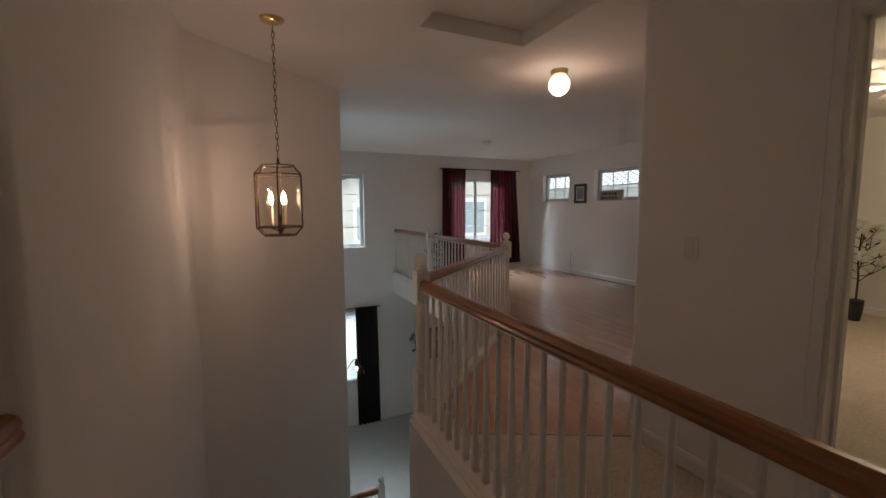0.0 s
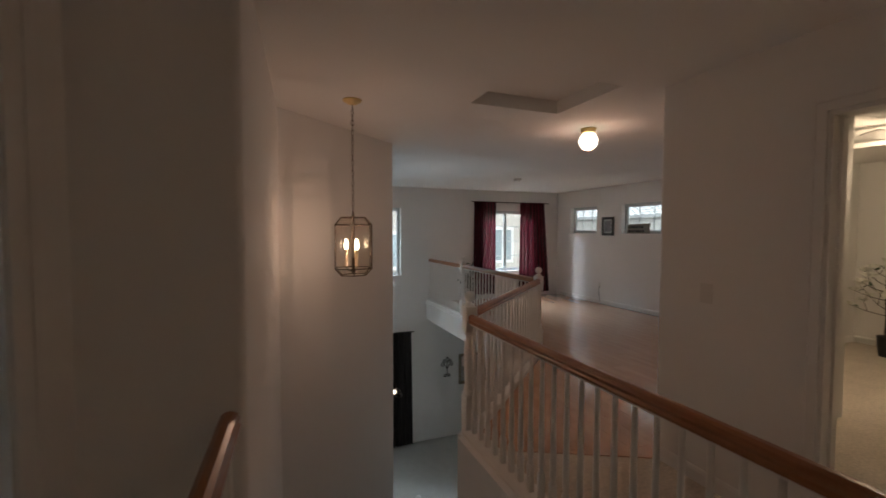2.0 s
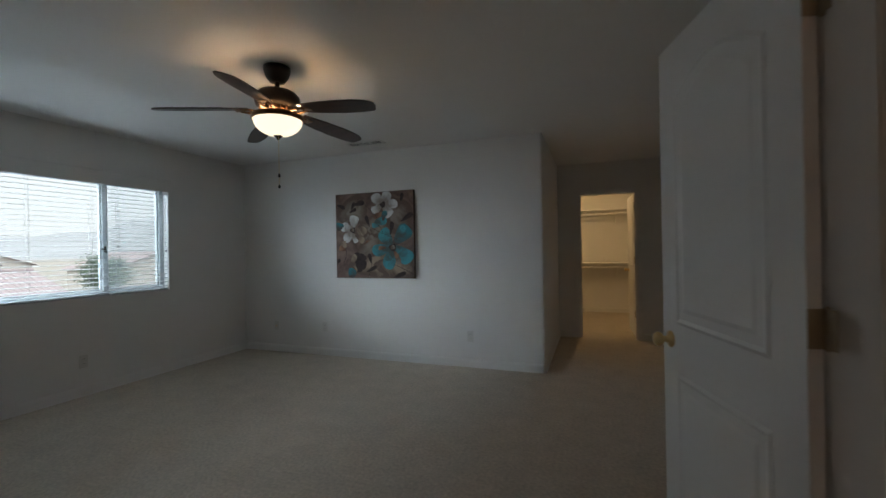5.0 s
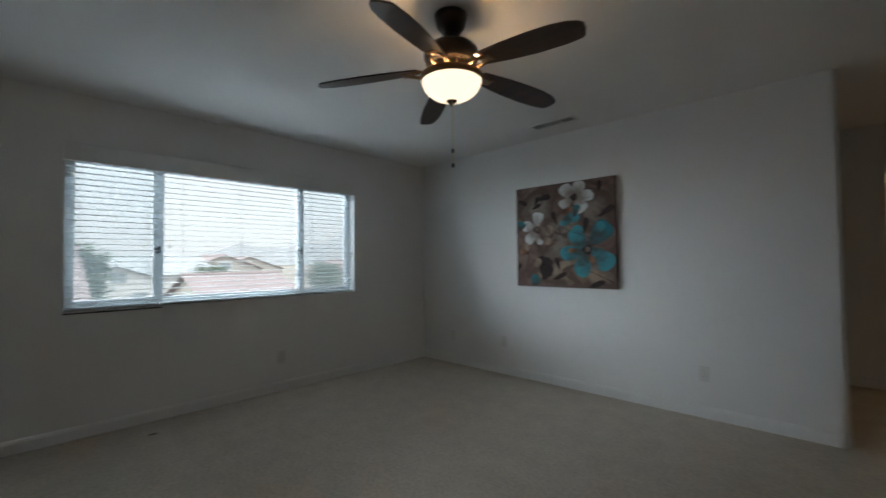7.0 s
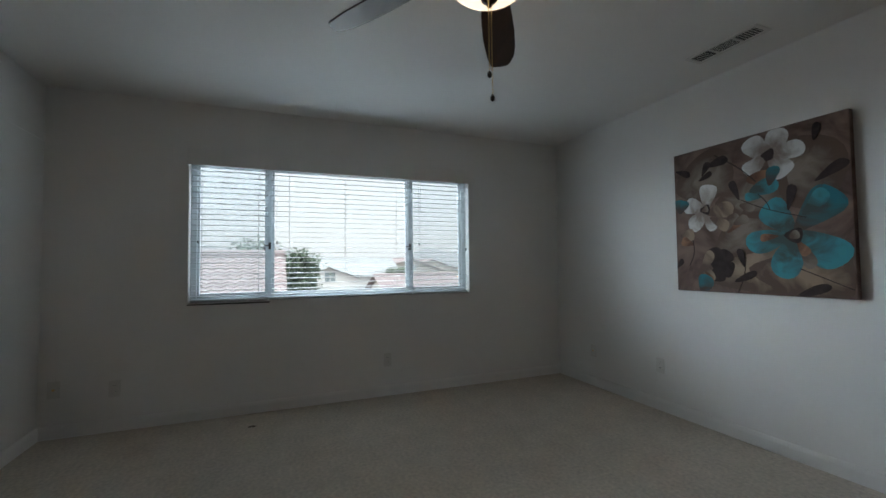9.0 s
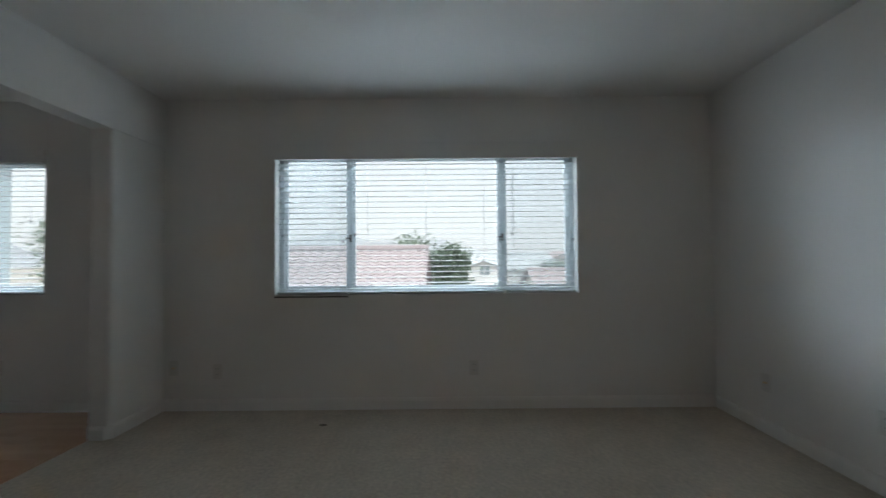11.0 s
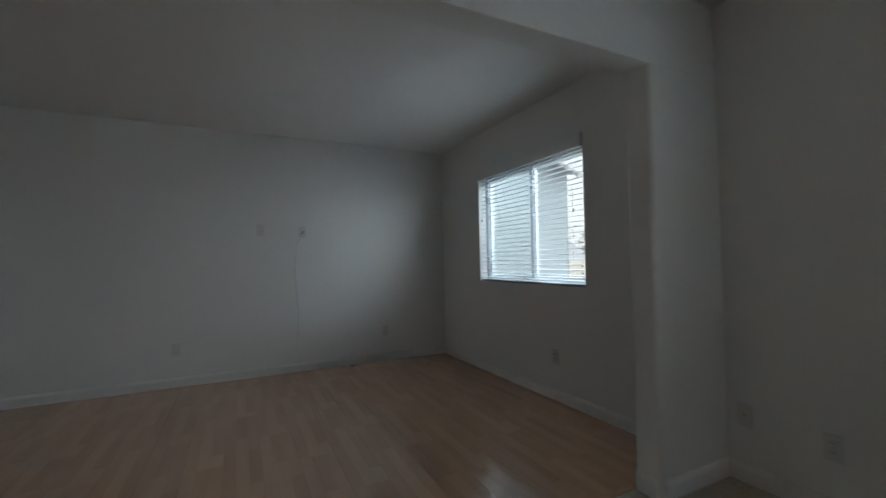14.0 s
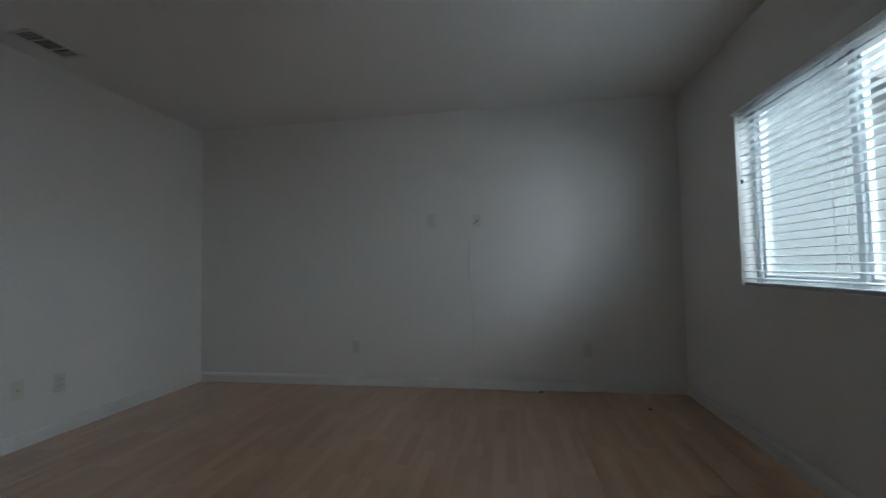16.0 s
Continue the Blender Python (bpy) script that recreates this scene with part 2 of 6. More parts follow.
def lathe(bm, profile, x, y, z, seg=16, caps=True):
    """Turned shape; profile is (radius, height) from the bottom."""
    rings = []
    for r, h in profile:
        if r < 1e-5:
            rings.append([bm.verts.new((x, y, z + h))])
        else:
            rings.append([bm.verts.new((x + r * math.cos(2 * math.pi * k / seg), y + r * math.sin(2 * math.pi * k / seg), z + h)) for k in range(seg)])
    for a, b in zip(rings, rings[1:]):
        for k in range(seg):
            j = (k + 1) % seg
            if len(a) == 1 and len(b) == 1:
                continue
            if len(a) == 1:
                bm.faces.new((a[0], b[j], b[k]))
            elif len(b) == 1:
                bm.faces.new((a[k], a[j], b[0]))
            else:
                bm.faces.new((a[k], a[j], b[j], b[k]))
    for ring, flip in ((rings[0], True), (rings[-1], False)):
        if len(ring) > 1 and caps:
            bm.faces.new(ring[::-1] if flip else ring)
    return bm


def ball(bm, x, y, z, r, seg=16, squash=1.0):
    return lathe(bm, [(r * math.sin(math.pi * k / 10), -r * squash * math.cos(math.pi * k / 10)) for k in range(11)], x, y, z, seg)


def tube(bm, pts, r, seg=8, r_end=None):
    pts = [Vector(p) for p in pts]
    rings, n = [], len(pts)
    up = Vector((0.13, 0.31, 1)).normalized()
    for i, p in enumerate(pts):
        d = (pts[min(i + 1, n - 1)] - pts[max(i - 1, 0)]).normalized()
        a = d.cross(up)
        a = a.normalized() if a.length > 1e-4 else d.orthogonal().normalized()
        b = d.cross(a)
        rr = r if r_end is None else r + (r_end - r) * i / (n - 1)
        rings.append([bm.verts.new(p + rr * (math.cos(2 * math.pi * k / seg) * a + math.sin(2 * math.pi * k / seg) * b)) for k in range(seg)])
    for u, v in zip(rings, rings[1:]):
        for k in range(seg):
            bm.faces.new((u[k], u[(k + 1) % seg], v[(k + 1) % seg], v[k]))
    bm.faces.new(rings[0][::-1])
    bm.faces.new(rings[-1])
    bmesh.ops.recalc_face_normals(bm, faces=bm.faces[:])
    return bm


def profile_run(bm, outline, p, q):
    """A moulding: outline of (side, up) swept level from p to q."""
    p, q = Vector(p), Vector(q)
    side = (q - p).normalized().cross(Vector((0, 0, 1)))
    ends = [[bm.verts.new(c + side * s + Vector((0, 0, u))) for s, u in outline] for c in (p, q)]
    n = len(outline)
    for k in range(n):
        bm.faces.new((ends[0][k], ends[0][(k + 1) % n], ends[1][(k + 1) % n], ends[1][k]))
    bm.faces.new(ends[0][::-1])
    bm.faces.new(ends[1])
    bmesh.ops.recalc_face_normals(bm, faces=bm.faces[:])
    return bm


def link(name, bm, mat, smooth=False):
    me = bpy.data.meshes.new(name)
    bm.to_mesh(me)
    bm.free()
    me.materials.append(mat)
    if smooth:
        me.polygons.foreach_set("use_smooth", [True] * len(me.polygons))
    return new(name, me)


def thing(name, at, label, category, group=""):
    ob = new(name)
    ob.empty_display_size = 0.05
    ob.location = at
    return tagged(ob, label, category, group)


def part(name, bm, mat, parent, label="", smooth=False):
    """One mesh under a thing or a part; the bmesh is in world metres."""
    ob = link(name, bm, mat, smooth)
    ob.parent = parent
    chain, m = parent, Matrix.Identity(4)
    while chain:
        m = (chain.matrix_parent_inverse @ chain.matrix_basis if chain.parent else chain.matrix_basis) @ m
        chain = chain.parent
    ob.matrix_parent_inverse = m.inverted()
    return tagged(ob, label)


def twin(ob, m):
    """Another piece on the same mesh, moved by m in its thing."""
    o = ob.copy()
    scene.collection.objects.link(o)
    o.matrix_basis = m @ ob.matrix_basis
    return o


def structure(name, bm, mat, label, category, smooth=False):
    return tagged(link(name, bm, mat, smooth), label, category, kind="structure")


def single(name, bm, mat, label, category, group="", smooth=False):
    return tagged(link(name, bm, mat, smooth), label, category, group)


# ---- plan ----
XW, YN, YS, YA, XE = -5.87, 4.55, 0.245, -3.01, -1.52      # bedroom west, north, south; sitting area south, east
C = 2.44                                                    # ceiling
LOW = -3.04                                                 # ground floor
U, N = Vector((0.70711, 0.70711)), Vector((-0.70711, 0.70711))
R0 = Vector((-1.0, 1.435))                                  # double door, hinge side, room face
DW = 1.520                                                  # clear width of the double door
TH = 0.166                                                  # its wall's thickness
W1 = (1.115, 3.495, 0.885, 2.030)
W2 = (-2.16, -0.70, 0.905, 2.000)
XR, YR = 2.09, 1.96                                         # hall corner
A, B, D = Vector((1.05, 2.68)), Vector((2.74, 4.27)), Vector((2.74, 8.30))
YF, XL = 8.30, 6.035                                        # loft north and east


def wall_x(bm, x0, x1, y0, y1, z0, z1, holes):
    """Wall that runs along y, with holes (y0, y1, z0, z1) in order."""
    at = y0
    for a, b, c, d in holes:
        box(bm, x0, x1, at, a, z0, z1)
        if c > z0:
            box(bm, x0, x1, a, b, z0, c)
        if d < z1:
            box(bm, x0, x1, a, b, d, z1)
        at = b
    box(bm, x0, x1, at, y1, z0, z1)
    return bm


def wall_y(bm, y0, y1, x0, x1, z0, z1, holes):
    at = x0
    for a, b, c, d in holes:
        box(bm, at, a, y0, y1, z0, z1)
        if c > z0:
            box(bm, a, b, y0, y1, z0, c)
        if d < z1:
            box(bm, a, b, y0, y1, d, z1)
        at = b
    box(bm, at, x1, y0, y1, z0, z1)
    return bm


WALL = "white painted drywall with fine orange-peel texture"
structure("wall_west", wall_x(bmesh.new(), XW - 0.16, XW, YA - 0.12, YN + 0.12, -0.1, C, [W2, W1]), M_WALL, WALL, "wall")
structure("wall_north", prism(bmesh.new(), rounded([(XW, YN), (-1.975, YN, 0.025), (-1.975, 5.1), (-2.095, 5.1), (-2.095, YN + 0.12), (XW, YN + 0.12)]), -0.1, C), M_WALL, WALL, "wall")
structure("wall_closet", wall_y(bmesh.new(), 6.4, 6.52, -2.6, 0.4, -0.1, C, [(-1.69, -0.945, -0.1, 2.015)]), M_WALL, WALL, "wall")
structure("wall_vestibule", prism(bmesh.new(), rounded([(-0.34, 6.4), (-0.34, 5.17, 0.06), (0.33, 4.5), (0.45, 4.5), (0.45, 4.62), (-0.22, 5.29), (-0.22, 6.4)]), -0.1, C), M_WALL, WALL, "wall")
structure("wall_vestibule_west", wall_x(bmesh.new(), -2.095, -1.975, 5.1, 6.4, -0.1, C, []), M_WALL, WALL, "wall")
# stair wall: door pier, short south face, stair side, lantern face, void side
ra = R0 + U * 0.012
rb = ra - N * TH
stair_pts = [ra, rb, (-0.79, 1.41), (-0.345, 1.405, 0.025), (-0.25, 3.32), (0.885, 4.27, 0.025), (0.885, YF), (0.765, YF), (0.765, 4.38), (-0.33, 4.38), (-0.47, 4.38), (-0.47, 1.72)]
stair_pts.append(R0 + U * 0.42 + N * 0.0)
structure("wall_stair", prism(bmesh.new(), rounded(stair_pts), LOW, C), M_WALL, "white painted drywall lit warm by the lantern", "wall")
# south side of the bedroom: door pier, then the stub and the header of the wide opening
la = R0 - U * (DW - 0.01)
lb = la - N * TH
structure("wall_south", prism(bmesh.new(), rounded([la, (-2.165, YS + 0.015), (-3.03, YS, 0.025), (-3.03, 0.10, 0.025), (XE, 0.10), (XE, -0.02), (XE + 0.12, -0.02), (XE + 0.12, 0.05), lb]), -0.1, C), M_WALL, WALL, "wall")
structure("wall_stub", prism(bmesh.new(), rounded([(XW, 0.10), (-5.35, 0.10, 0.025), (-5.35, YS, 0.025), (XW, YS)]), -0.1, 2.045), M_WALL, WALL, "wall")
structure("wall_header", boxed(XW, -3.03, 0.10, YS, 2.045, C, 0.004), M_WALL, "white drywall header over the wide opening", "wall")
bm = bmesh.new()
prism(bm, [R0 + U * 0.012 + N * 0, R0 + U * 0.012 - N * TH, lb, la], 2.05, C)
structure("wall_over_door", bm, M_WALL, WALL, "wall")
structure("wall_alcove_south", boxed(XW, XE + 0.12, YA - 0.12, YA, -0.1, C), M_WALL, WALL, "wall")
structure("wall_alcove_east", boxed(XE, XE + 0.12, YA, -0.02, -0.1, C), M_WALL, WALL, "wall")
# hall and loft
structure("wall_hall_east", wall_x(bmesh.new(), XR, XR + 0.12, -1.6, YR - 0.12, LOW, C, [(0.25, 1.07, -0.03, 2.055)]), M_WALL, WALL, "wall")
structure("wall_loft_south", prism(bmesh.new(), rounded([(XR, YR - 0.12), (XR, YR, 0.025), (3.9, YR), (3.9, 3.26), (XL, 3.26), (XL, 3.14), (4.02, 3.14), (4.02, YR - 0.12)]), LOW, C), M_WALL, WALL, "wall")
structure("wall_hall_south", boxed(XE + 0.12, XR + 0.12, -1.72, -1.6, -0.1, C), M_WALL, WALL, "wall")
WN1, WN2, WN3 = (1.20, 2.10, 0.585, 2.0), (4.02, 5.30, 0.60, 1.99), (1.15, 2.05, -2.11, -0.65)
structure("wall_loft_north", wall_y(bmesh.new(), YF, YF + 0.16, 0.7, XL + 0.16, -0.36, C, [WN1, WN2]), M_WALL, WALL, "wall")
structure("wall_living_north", wall_y(bmesh.new(), YF, YF + 0.16, 0.7, 7.3, LOW, -0.36, [WN3]), M_WALL, WALL, "wall")
WE1, WE2 = (6.95, 7.81, 1.475, 2.06), (5.28, 6.27, 1.475, 2.06)
structure("wall_loft_east", wall_x(bmesh.new(), XL, XL + 0.16, 3.14, YF, LOW, C, [WE2, WE1]), M_WALL, WALL, "wall")
structure("wall_living_south", boxed(2.2, 6.035, 3.9, 4.02, LOW, -0.36), M_WALL, WALL, "wall")
# second bedroom
structure("wall_guest_east", boxed(7.12, 7.24, -1.72, 3.26, -0.1, C), M_WALL, WALL, "wall")
structure("wall_guest_north", boxed(XL + 0.16, 7.12, 3.14, 3.26, -0.1, C), M_WALL, WALL, "wall")
structure("wall_guest_south", boxed(XR + 0.12, 7.12, -1.72, -1.6, -0.1, C), M_WALL, WALL, "wall")
# closet
structure("wall_closet_back", boxed(-2.6, 0.4, 8.87, 8.99, -0.1, C), M_WALL, WALL, "wall")
structure("wall_closet_west", boxed(-2.72, -2.6, 6.4, 8.99, -0.1, C), M_WALL, WALL, "wall")
structure("wall_closet_east", boxed(0.4, 0.52, 6.4, 8.99, -0.1, C), M_WALL, WALL, "wall")

# ceilings
CE = "flat white textured drywall ceiling"
HX0, HX1, HY0, HY1 = 1.06, 1.815, 2.02, 2.70                # attic hatch
bm = bmesh.new()
wall_x(bm, -6.1, HX0, -3.2, 9.1, C, C + 0.1, [])
wall_x(bm, HX1, 7.3, -3.2, 9.1, C, C + 0.1, [])
box(bm, HX0, HX1, -3.2, HY0, C, C + 0.1)
box(bm, HX0, HX1, HY1, 9.1, C, C + 0.1)
structure("ceiling", bm, M_CEIL, CE, "ceiling")
structure("ceiling_living", prism(bmesh.new(), [(2.80, 4.02), (6.035, 4.02), (6.035, YF), (2.80, YF)], -0.36, -0.30), M_CEIL, CE, "ceiling")
bm = boxed(HX0 - 0.02, HX1 + 0.02, HY0 - 0.02, HY1 + 0.02, C + 0.1, C + 0.12)
structure("attic_hatch", bm, M_CEIL, "recessed white painted attic access panel", "hatch")

# floors
CP = "worn beige cut-pile carpet"
structure("floor_bedroom", prism(bmesh.new(), [(XW, 0.10), (-1.6, 0.10), R0 - U * 1.5, R0 + U * 0.1, (-0.45, 1.75), (-0.45, 4.39), (0.40, 4.39), (0.40, 4.5), (-0.3, 5.2), (-0.3, 6.52), (0.4, 6.52), (0.4, 8.87), (-2.6, 8.87), (-2.6, 6.52), (-2.0, 6.4), (-2.0, 4.6), (XW, 4.6)], -0.1, 0), M_CARPET, CP, "floor")
EDGE = 0.96                                                  # stair opening's east edge
structure("floor_hall", prism(bmesh.new(), [(XE + 0.1, -1.65), (XR + 0.1, -1.65), (XR + 0.06, YR - 0.03), (1.16, 2.40), (EDGE, 2.52), (EDGE, 0.40), (-0.345, 0.40), (-0.345, 1.5), (-0.9, 1.5), R0 - U * 0.03, R0 - U * 1.53, (XE + 0.1, 0.0)], -0.3, 0), M_CARPET, CP, "floor")
structure("floor_guest", prism(bmesh.new(), [(XR + 0.1, -1.6), (7.12, -1.6), (7.12, 3.14), (4.0, 3.14), (4.0, 1.88), (XR + 0.1, 1.88)], -0.1, 0), M_CARPET, CP, "floor")
structure("floor_living", boxed(-0.6, 7.3, 0.3, YF, LOW - 0.1, LOW), M_CARPET_LOW, "grey-green cut-pile carpet of the lower room", "floor")
structure("subfloor_alcove", boxed(XW, XE, YA, 0.10, -0.1, -0.010), M_LAM, "joints between the laminate boards", "floor")
bm = bmesh.new()
prism(bm, [(1.20, 2.384), (XR, 1.93), (3.9, 1.93), (3.9, 3.2), (XL, 3.2), (XL, YF), (2.78, YF), (2.78, 4.24), (1.16, 2.56)], -0.30, -0.010)
structure("subfloor_loft", bm, M_LAM, "joints between the laminate boards", "floor")

# ---- trim ----
BASE = [(0.0, 0.0), (0.013, 0.0), (0.013, 0.065), (0.009, 0.078), (0.005, 0.086), (0.0, 0.088)]


def baseboard(runs):
    bm = bmesh.new()
    for p, q in runs:
        profile_run(bm, BASE, (p[0], p[1], 0), (q[0], q[1], 0))
    return structure("baseboard", bm, M_TRIM, "white painted wooden baseboard", "baseboard")


baseboard([((XW, YS), (XW, YN)), ((XW, YN), (-1.995, YN)), ((-1.975, YN + 0.02), (-1.975, 6.4))])
baseboard([((-5.37, YS), (XW, YS))][::-1])
baseboard([((-1.975, 6.4), (-1.75, 6.4)), ((-0.885, 6.4), (-0.34, 6.4)), ((-0.34, 6.4), (-0.34, 5.18)), ((-0.34, 5.16), (0.3, 4.53))])
baseboard([((XE, YA), (XW, YA)), ((XW, YA), (XW, 0.10)), ((XW, 0.10), (-5.37, 0.10)), ((-5.35, 0.12), (-5.35, YS - 0.02)), ((XE, 0.10), (XE, YA))])
baseboard([((-2.17, YS + 0.005), (-3.01, YS))])
baseboard([((XR, 0.25 - 0.052), (XR, -1.6)), ((XR, YR - 0.02), (XR, 1.122)), ((-0.78, 1.409), (-0.37, 1.405))])
baseboard([((2.78, YF), (XL, YF)), ((XL, YF), (XL, 3.26))])
baseboard([((7.12, 3.14), (7.12, -1.6)), ((XL + 0.16, 3.14), (7.12, 3.14))])
baseboard([((-2.6, 8.87), (0.4, 8.87))])


def casing(m, width, height, name="door_trim", cw=0.062):
    """Flat stepped casing round an opening; local x across, y out of the wall, z up."""
    bm = bmesh.new()
    for x0, x1, z0, z1 in ((-cw, 0, 0, height + cw), (width, width + cw, 0, height + cw), (0, width, height, height + cw)):
        box(bm, x0, x1, 0, 0.014, z0, z1, 0.003)
    for x0, x1, z0, z1 in ((-cw, -0.040, 0, height + cw), (width + 0.040, width + cw, 0, height + cw), (-0.04, width + 0.04, height + 0.04, height + cw)):
        box(bm, x0, x1, 0.014, 0.020, z0, z1, 0.002)
    bm.transform(m)
    return structure(name, bm, M_TRIM, "white painted moulded door casing", "door casing")


def lining(m, width, height, depth):
    bm = bmesh.new()
    box(bm, 0.0005, 0.018, 0, depth, 0, height)
    box(bm, width - 0.018, width - 0.0005, 0, depth, 0, height)
    box(bm, 0.018, width - 0.018, 0, depth, height - 0.018, height - 0.0005)
    for x0, x1 in ((0.018, 0.03), (width - 0.03, width - 0.018)):
        box(bm, x0, x1, depth * 0.45, depth * 0.62, 0, height - 0.018)
    bm.transform(m)
    return structure("door_jamb", bm, M_TRIM, "white painted door lining with stop", "door jamb")


def frame_matrix(origin, along, out):
    a, o = Vector((*along, 0)), Vector((*out, 0))
    return Matrix(((a.x, o.x, 0, origin[0]), (a.y, o.y, 0, origin[1]), (0, 0, 1, 0), (0, 0, 0, 1)))


DH = 2.05
hall_left = R0 - U * DW - N * (TH + 0.001)
casing(frame_matrix(hall_left, U, -N), DW, DH)
casing(frame_matrix(R0 - U * DW + N * 0.001, U, N), DW, DH)
lining(frame_matrix(R0 - U * DW - N * TH, U, N), DW + 0.012, DH, TH)
casing(frame_matrix((XR - 0.001, 0.25), (0, 1), (-1, 0)), 0.82, 2.055, cw=0.050)
lining(frame_matrix((XR, 0.25), (0, 1), (1, 0)), 0.82, 2.055, 0.12)
casing(frame_matrix((-1.69, 6.399), (1, 0), (0, -1)), 0.745, 2.015)
lining(frame_matrix((-1.69, 6.4), (1, 0), (0, 1)), 0.745, 2.015, 0.12)


def panel_door(name, width, height, m, label, knob_at=0.915, hinge_side=True):
    """Moulded two-panel leaf with arched top panel, hinge edge at local x = 0."""
    d = tagged(new(name), label, "door")
    d.matrix_basis = m
    t = 0.035
    bm = boxed(0.002, width - 0.002, -t, 0, 0.012, height - 0.004, 0.002)
    bm.transform(m)
    leaf = part("leaf", bm, M_DOOR, d)
    for z0, z1, arch in ((0.20, 0.80, 0.0), (0.98, height - 0.13, 0.09)):
        for face in (0, 1):
            y = 0.0005 if face == 0 else -t - 0.0005
            sgn = 1 if face == 0 else -1
            x0, x1 = 0.115, width - 0.115
            outline = [(x0, z0), (x1, z0), (x1, z1 - arch)]
            if arch:
                outline += [(x1 + (x0 - x1) * k / 8, z1 - arch + arch * math.sin(math.pi * k / 8)) for k in range(1, 8)]
            outline.append((x0, z1 - arch))
            bm = bmesh.new()
            n = len(outline)
            cx, cz = (x0 + x1) / 2, (z0 + z1) / 2
            rings = []
            for inset, lift in ((0.0, 0.0), (0.012, 0.006), (0.024, 0.0015), (0.05, 0.0015), (0.065, 0.005)):
                ring = []
                for px, pz in outline:
                    fx, fz = 1 - inset / (0.5 * (x1 - x0)), 1 - inset / (0.5 * (z1 - z0))
                    ring.append(bm.verts.new((cx + (px - cx) * fx, y + sgn * lift, cz + (pz - cz) * fz)))
                rings.append(ring)
            for a, b in zip(rings, rings[1:]):
                for k in range(n):
                    bm.faces.new((a[k], a[(k + 1) % n], b[(k + 1) % n], b[k]))
            bm.faces.new(rings[-1])
            bmesh.ops.recalc_face_normals(bm, faces=bm.faces[:])
            bm.transform(m)
            part("panel", bm, M_DOOR, leaf)
    for face in (0, 1):
        bm = bmesh.new()
        sgn = 1 if face == 0 else -1
        lathe(bm, [(0.0, 0.0), (0.032, 0.0), (0.030, 0.006), (0.014, 0.010), (0.011, 0.026), (0.024, 0.036), (0.028, 0.048), (0.022, 0.060), (0.0, 0.064)], 0, 0, 0, 14)
        bm.transform(m @ pose(width - 0.065, 0 if face == 0 else -t, knob_at, -90 * sgn))
        part("knob", bm, M_BRASS, d, "polished brass door knob", True)
    for hz in (0.335, 1.08, 1.825):
        bm = bmesh.new()
        lathe(bm, [(0.0, -0.052), (0.006, -0.048), (0.0065, -0.045), (0.0065, 0.045), (0.006, 0.048), (0.0, 0.052)], -0.004, 0.004, hz, 10)
        box(bm, -0.001, 0.0015, -t, 0.002, hz - 0.045, hz + 0.045)
        box(bm, -0.034, -0.003, -0.001, 0.0015, hz - 0.045, hz + 0.045)
        for sx, sz in ((-0.02, -0.03), (-0.02, 0.03), (-0.025, 0.0)):
            lathe(bm, [(0.004, 0), (0.003, 0.0015), (0, 0.0015)], 0, 0, 0, 8)
            bmesh.ops.translate(bm, verts=bm.verts[-17:], vec=(sx, 0.0015, hz + sz))
        bm.transform(m)
        part("hinge", bm, M_HINGE, d, "pale brass butt hinge")
    return d


right_dir = Vector((-0.265, 0.964)).normalized()
mr = Matrix(((right_dir.x, right_dir.y, 0, R0.x - 0.012), (right_dir.y, -right_dir.x, 0, R0.y - 0.005), (0, 0, 1, 0), (0, 0, 0, 1)))
panel_door("bedroom_door", 0.725, 2.03, mr @ Matrix.Diagonal((1, 1, 1, 1)), "open white two-panel bedroom door with brass hinges")
left_at = R0 - U * (DW - 0.012)
left_dir = Vector((-0.985, 0.17)).normalized()
ml = Matrix(((left_dir.x, -left_dir.y, 0, left_at.x - 0.005), (left_dir.y, left_dir.x, 0, left_at.y + 0.012), (0, 0, 1, 0), (0, 0, 0, 1)))
panel_door("bedroom_door", 0.725, 2.03, ml, "open white two-panel bedroom door folded against the wall")
mc = frame_matrix((-0.968, 6.53), (-0.05, 0.99875), (-0.99875, -0.05))
panel_door("closet_door", 0.70, 2.0, mc, "open white closet door swung inward")

# ---- windows and blinds ----
WEST = pose(XW, 0, 0, 0, 0, 90)
NORTH = pose(0, YF, 0)
EAST = pose(XL, 0, 0, 0, 0, -90)
count = {"window": 0}


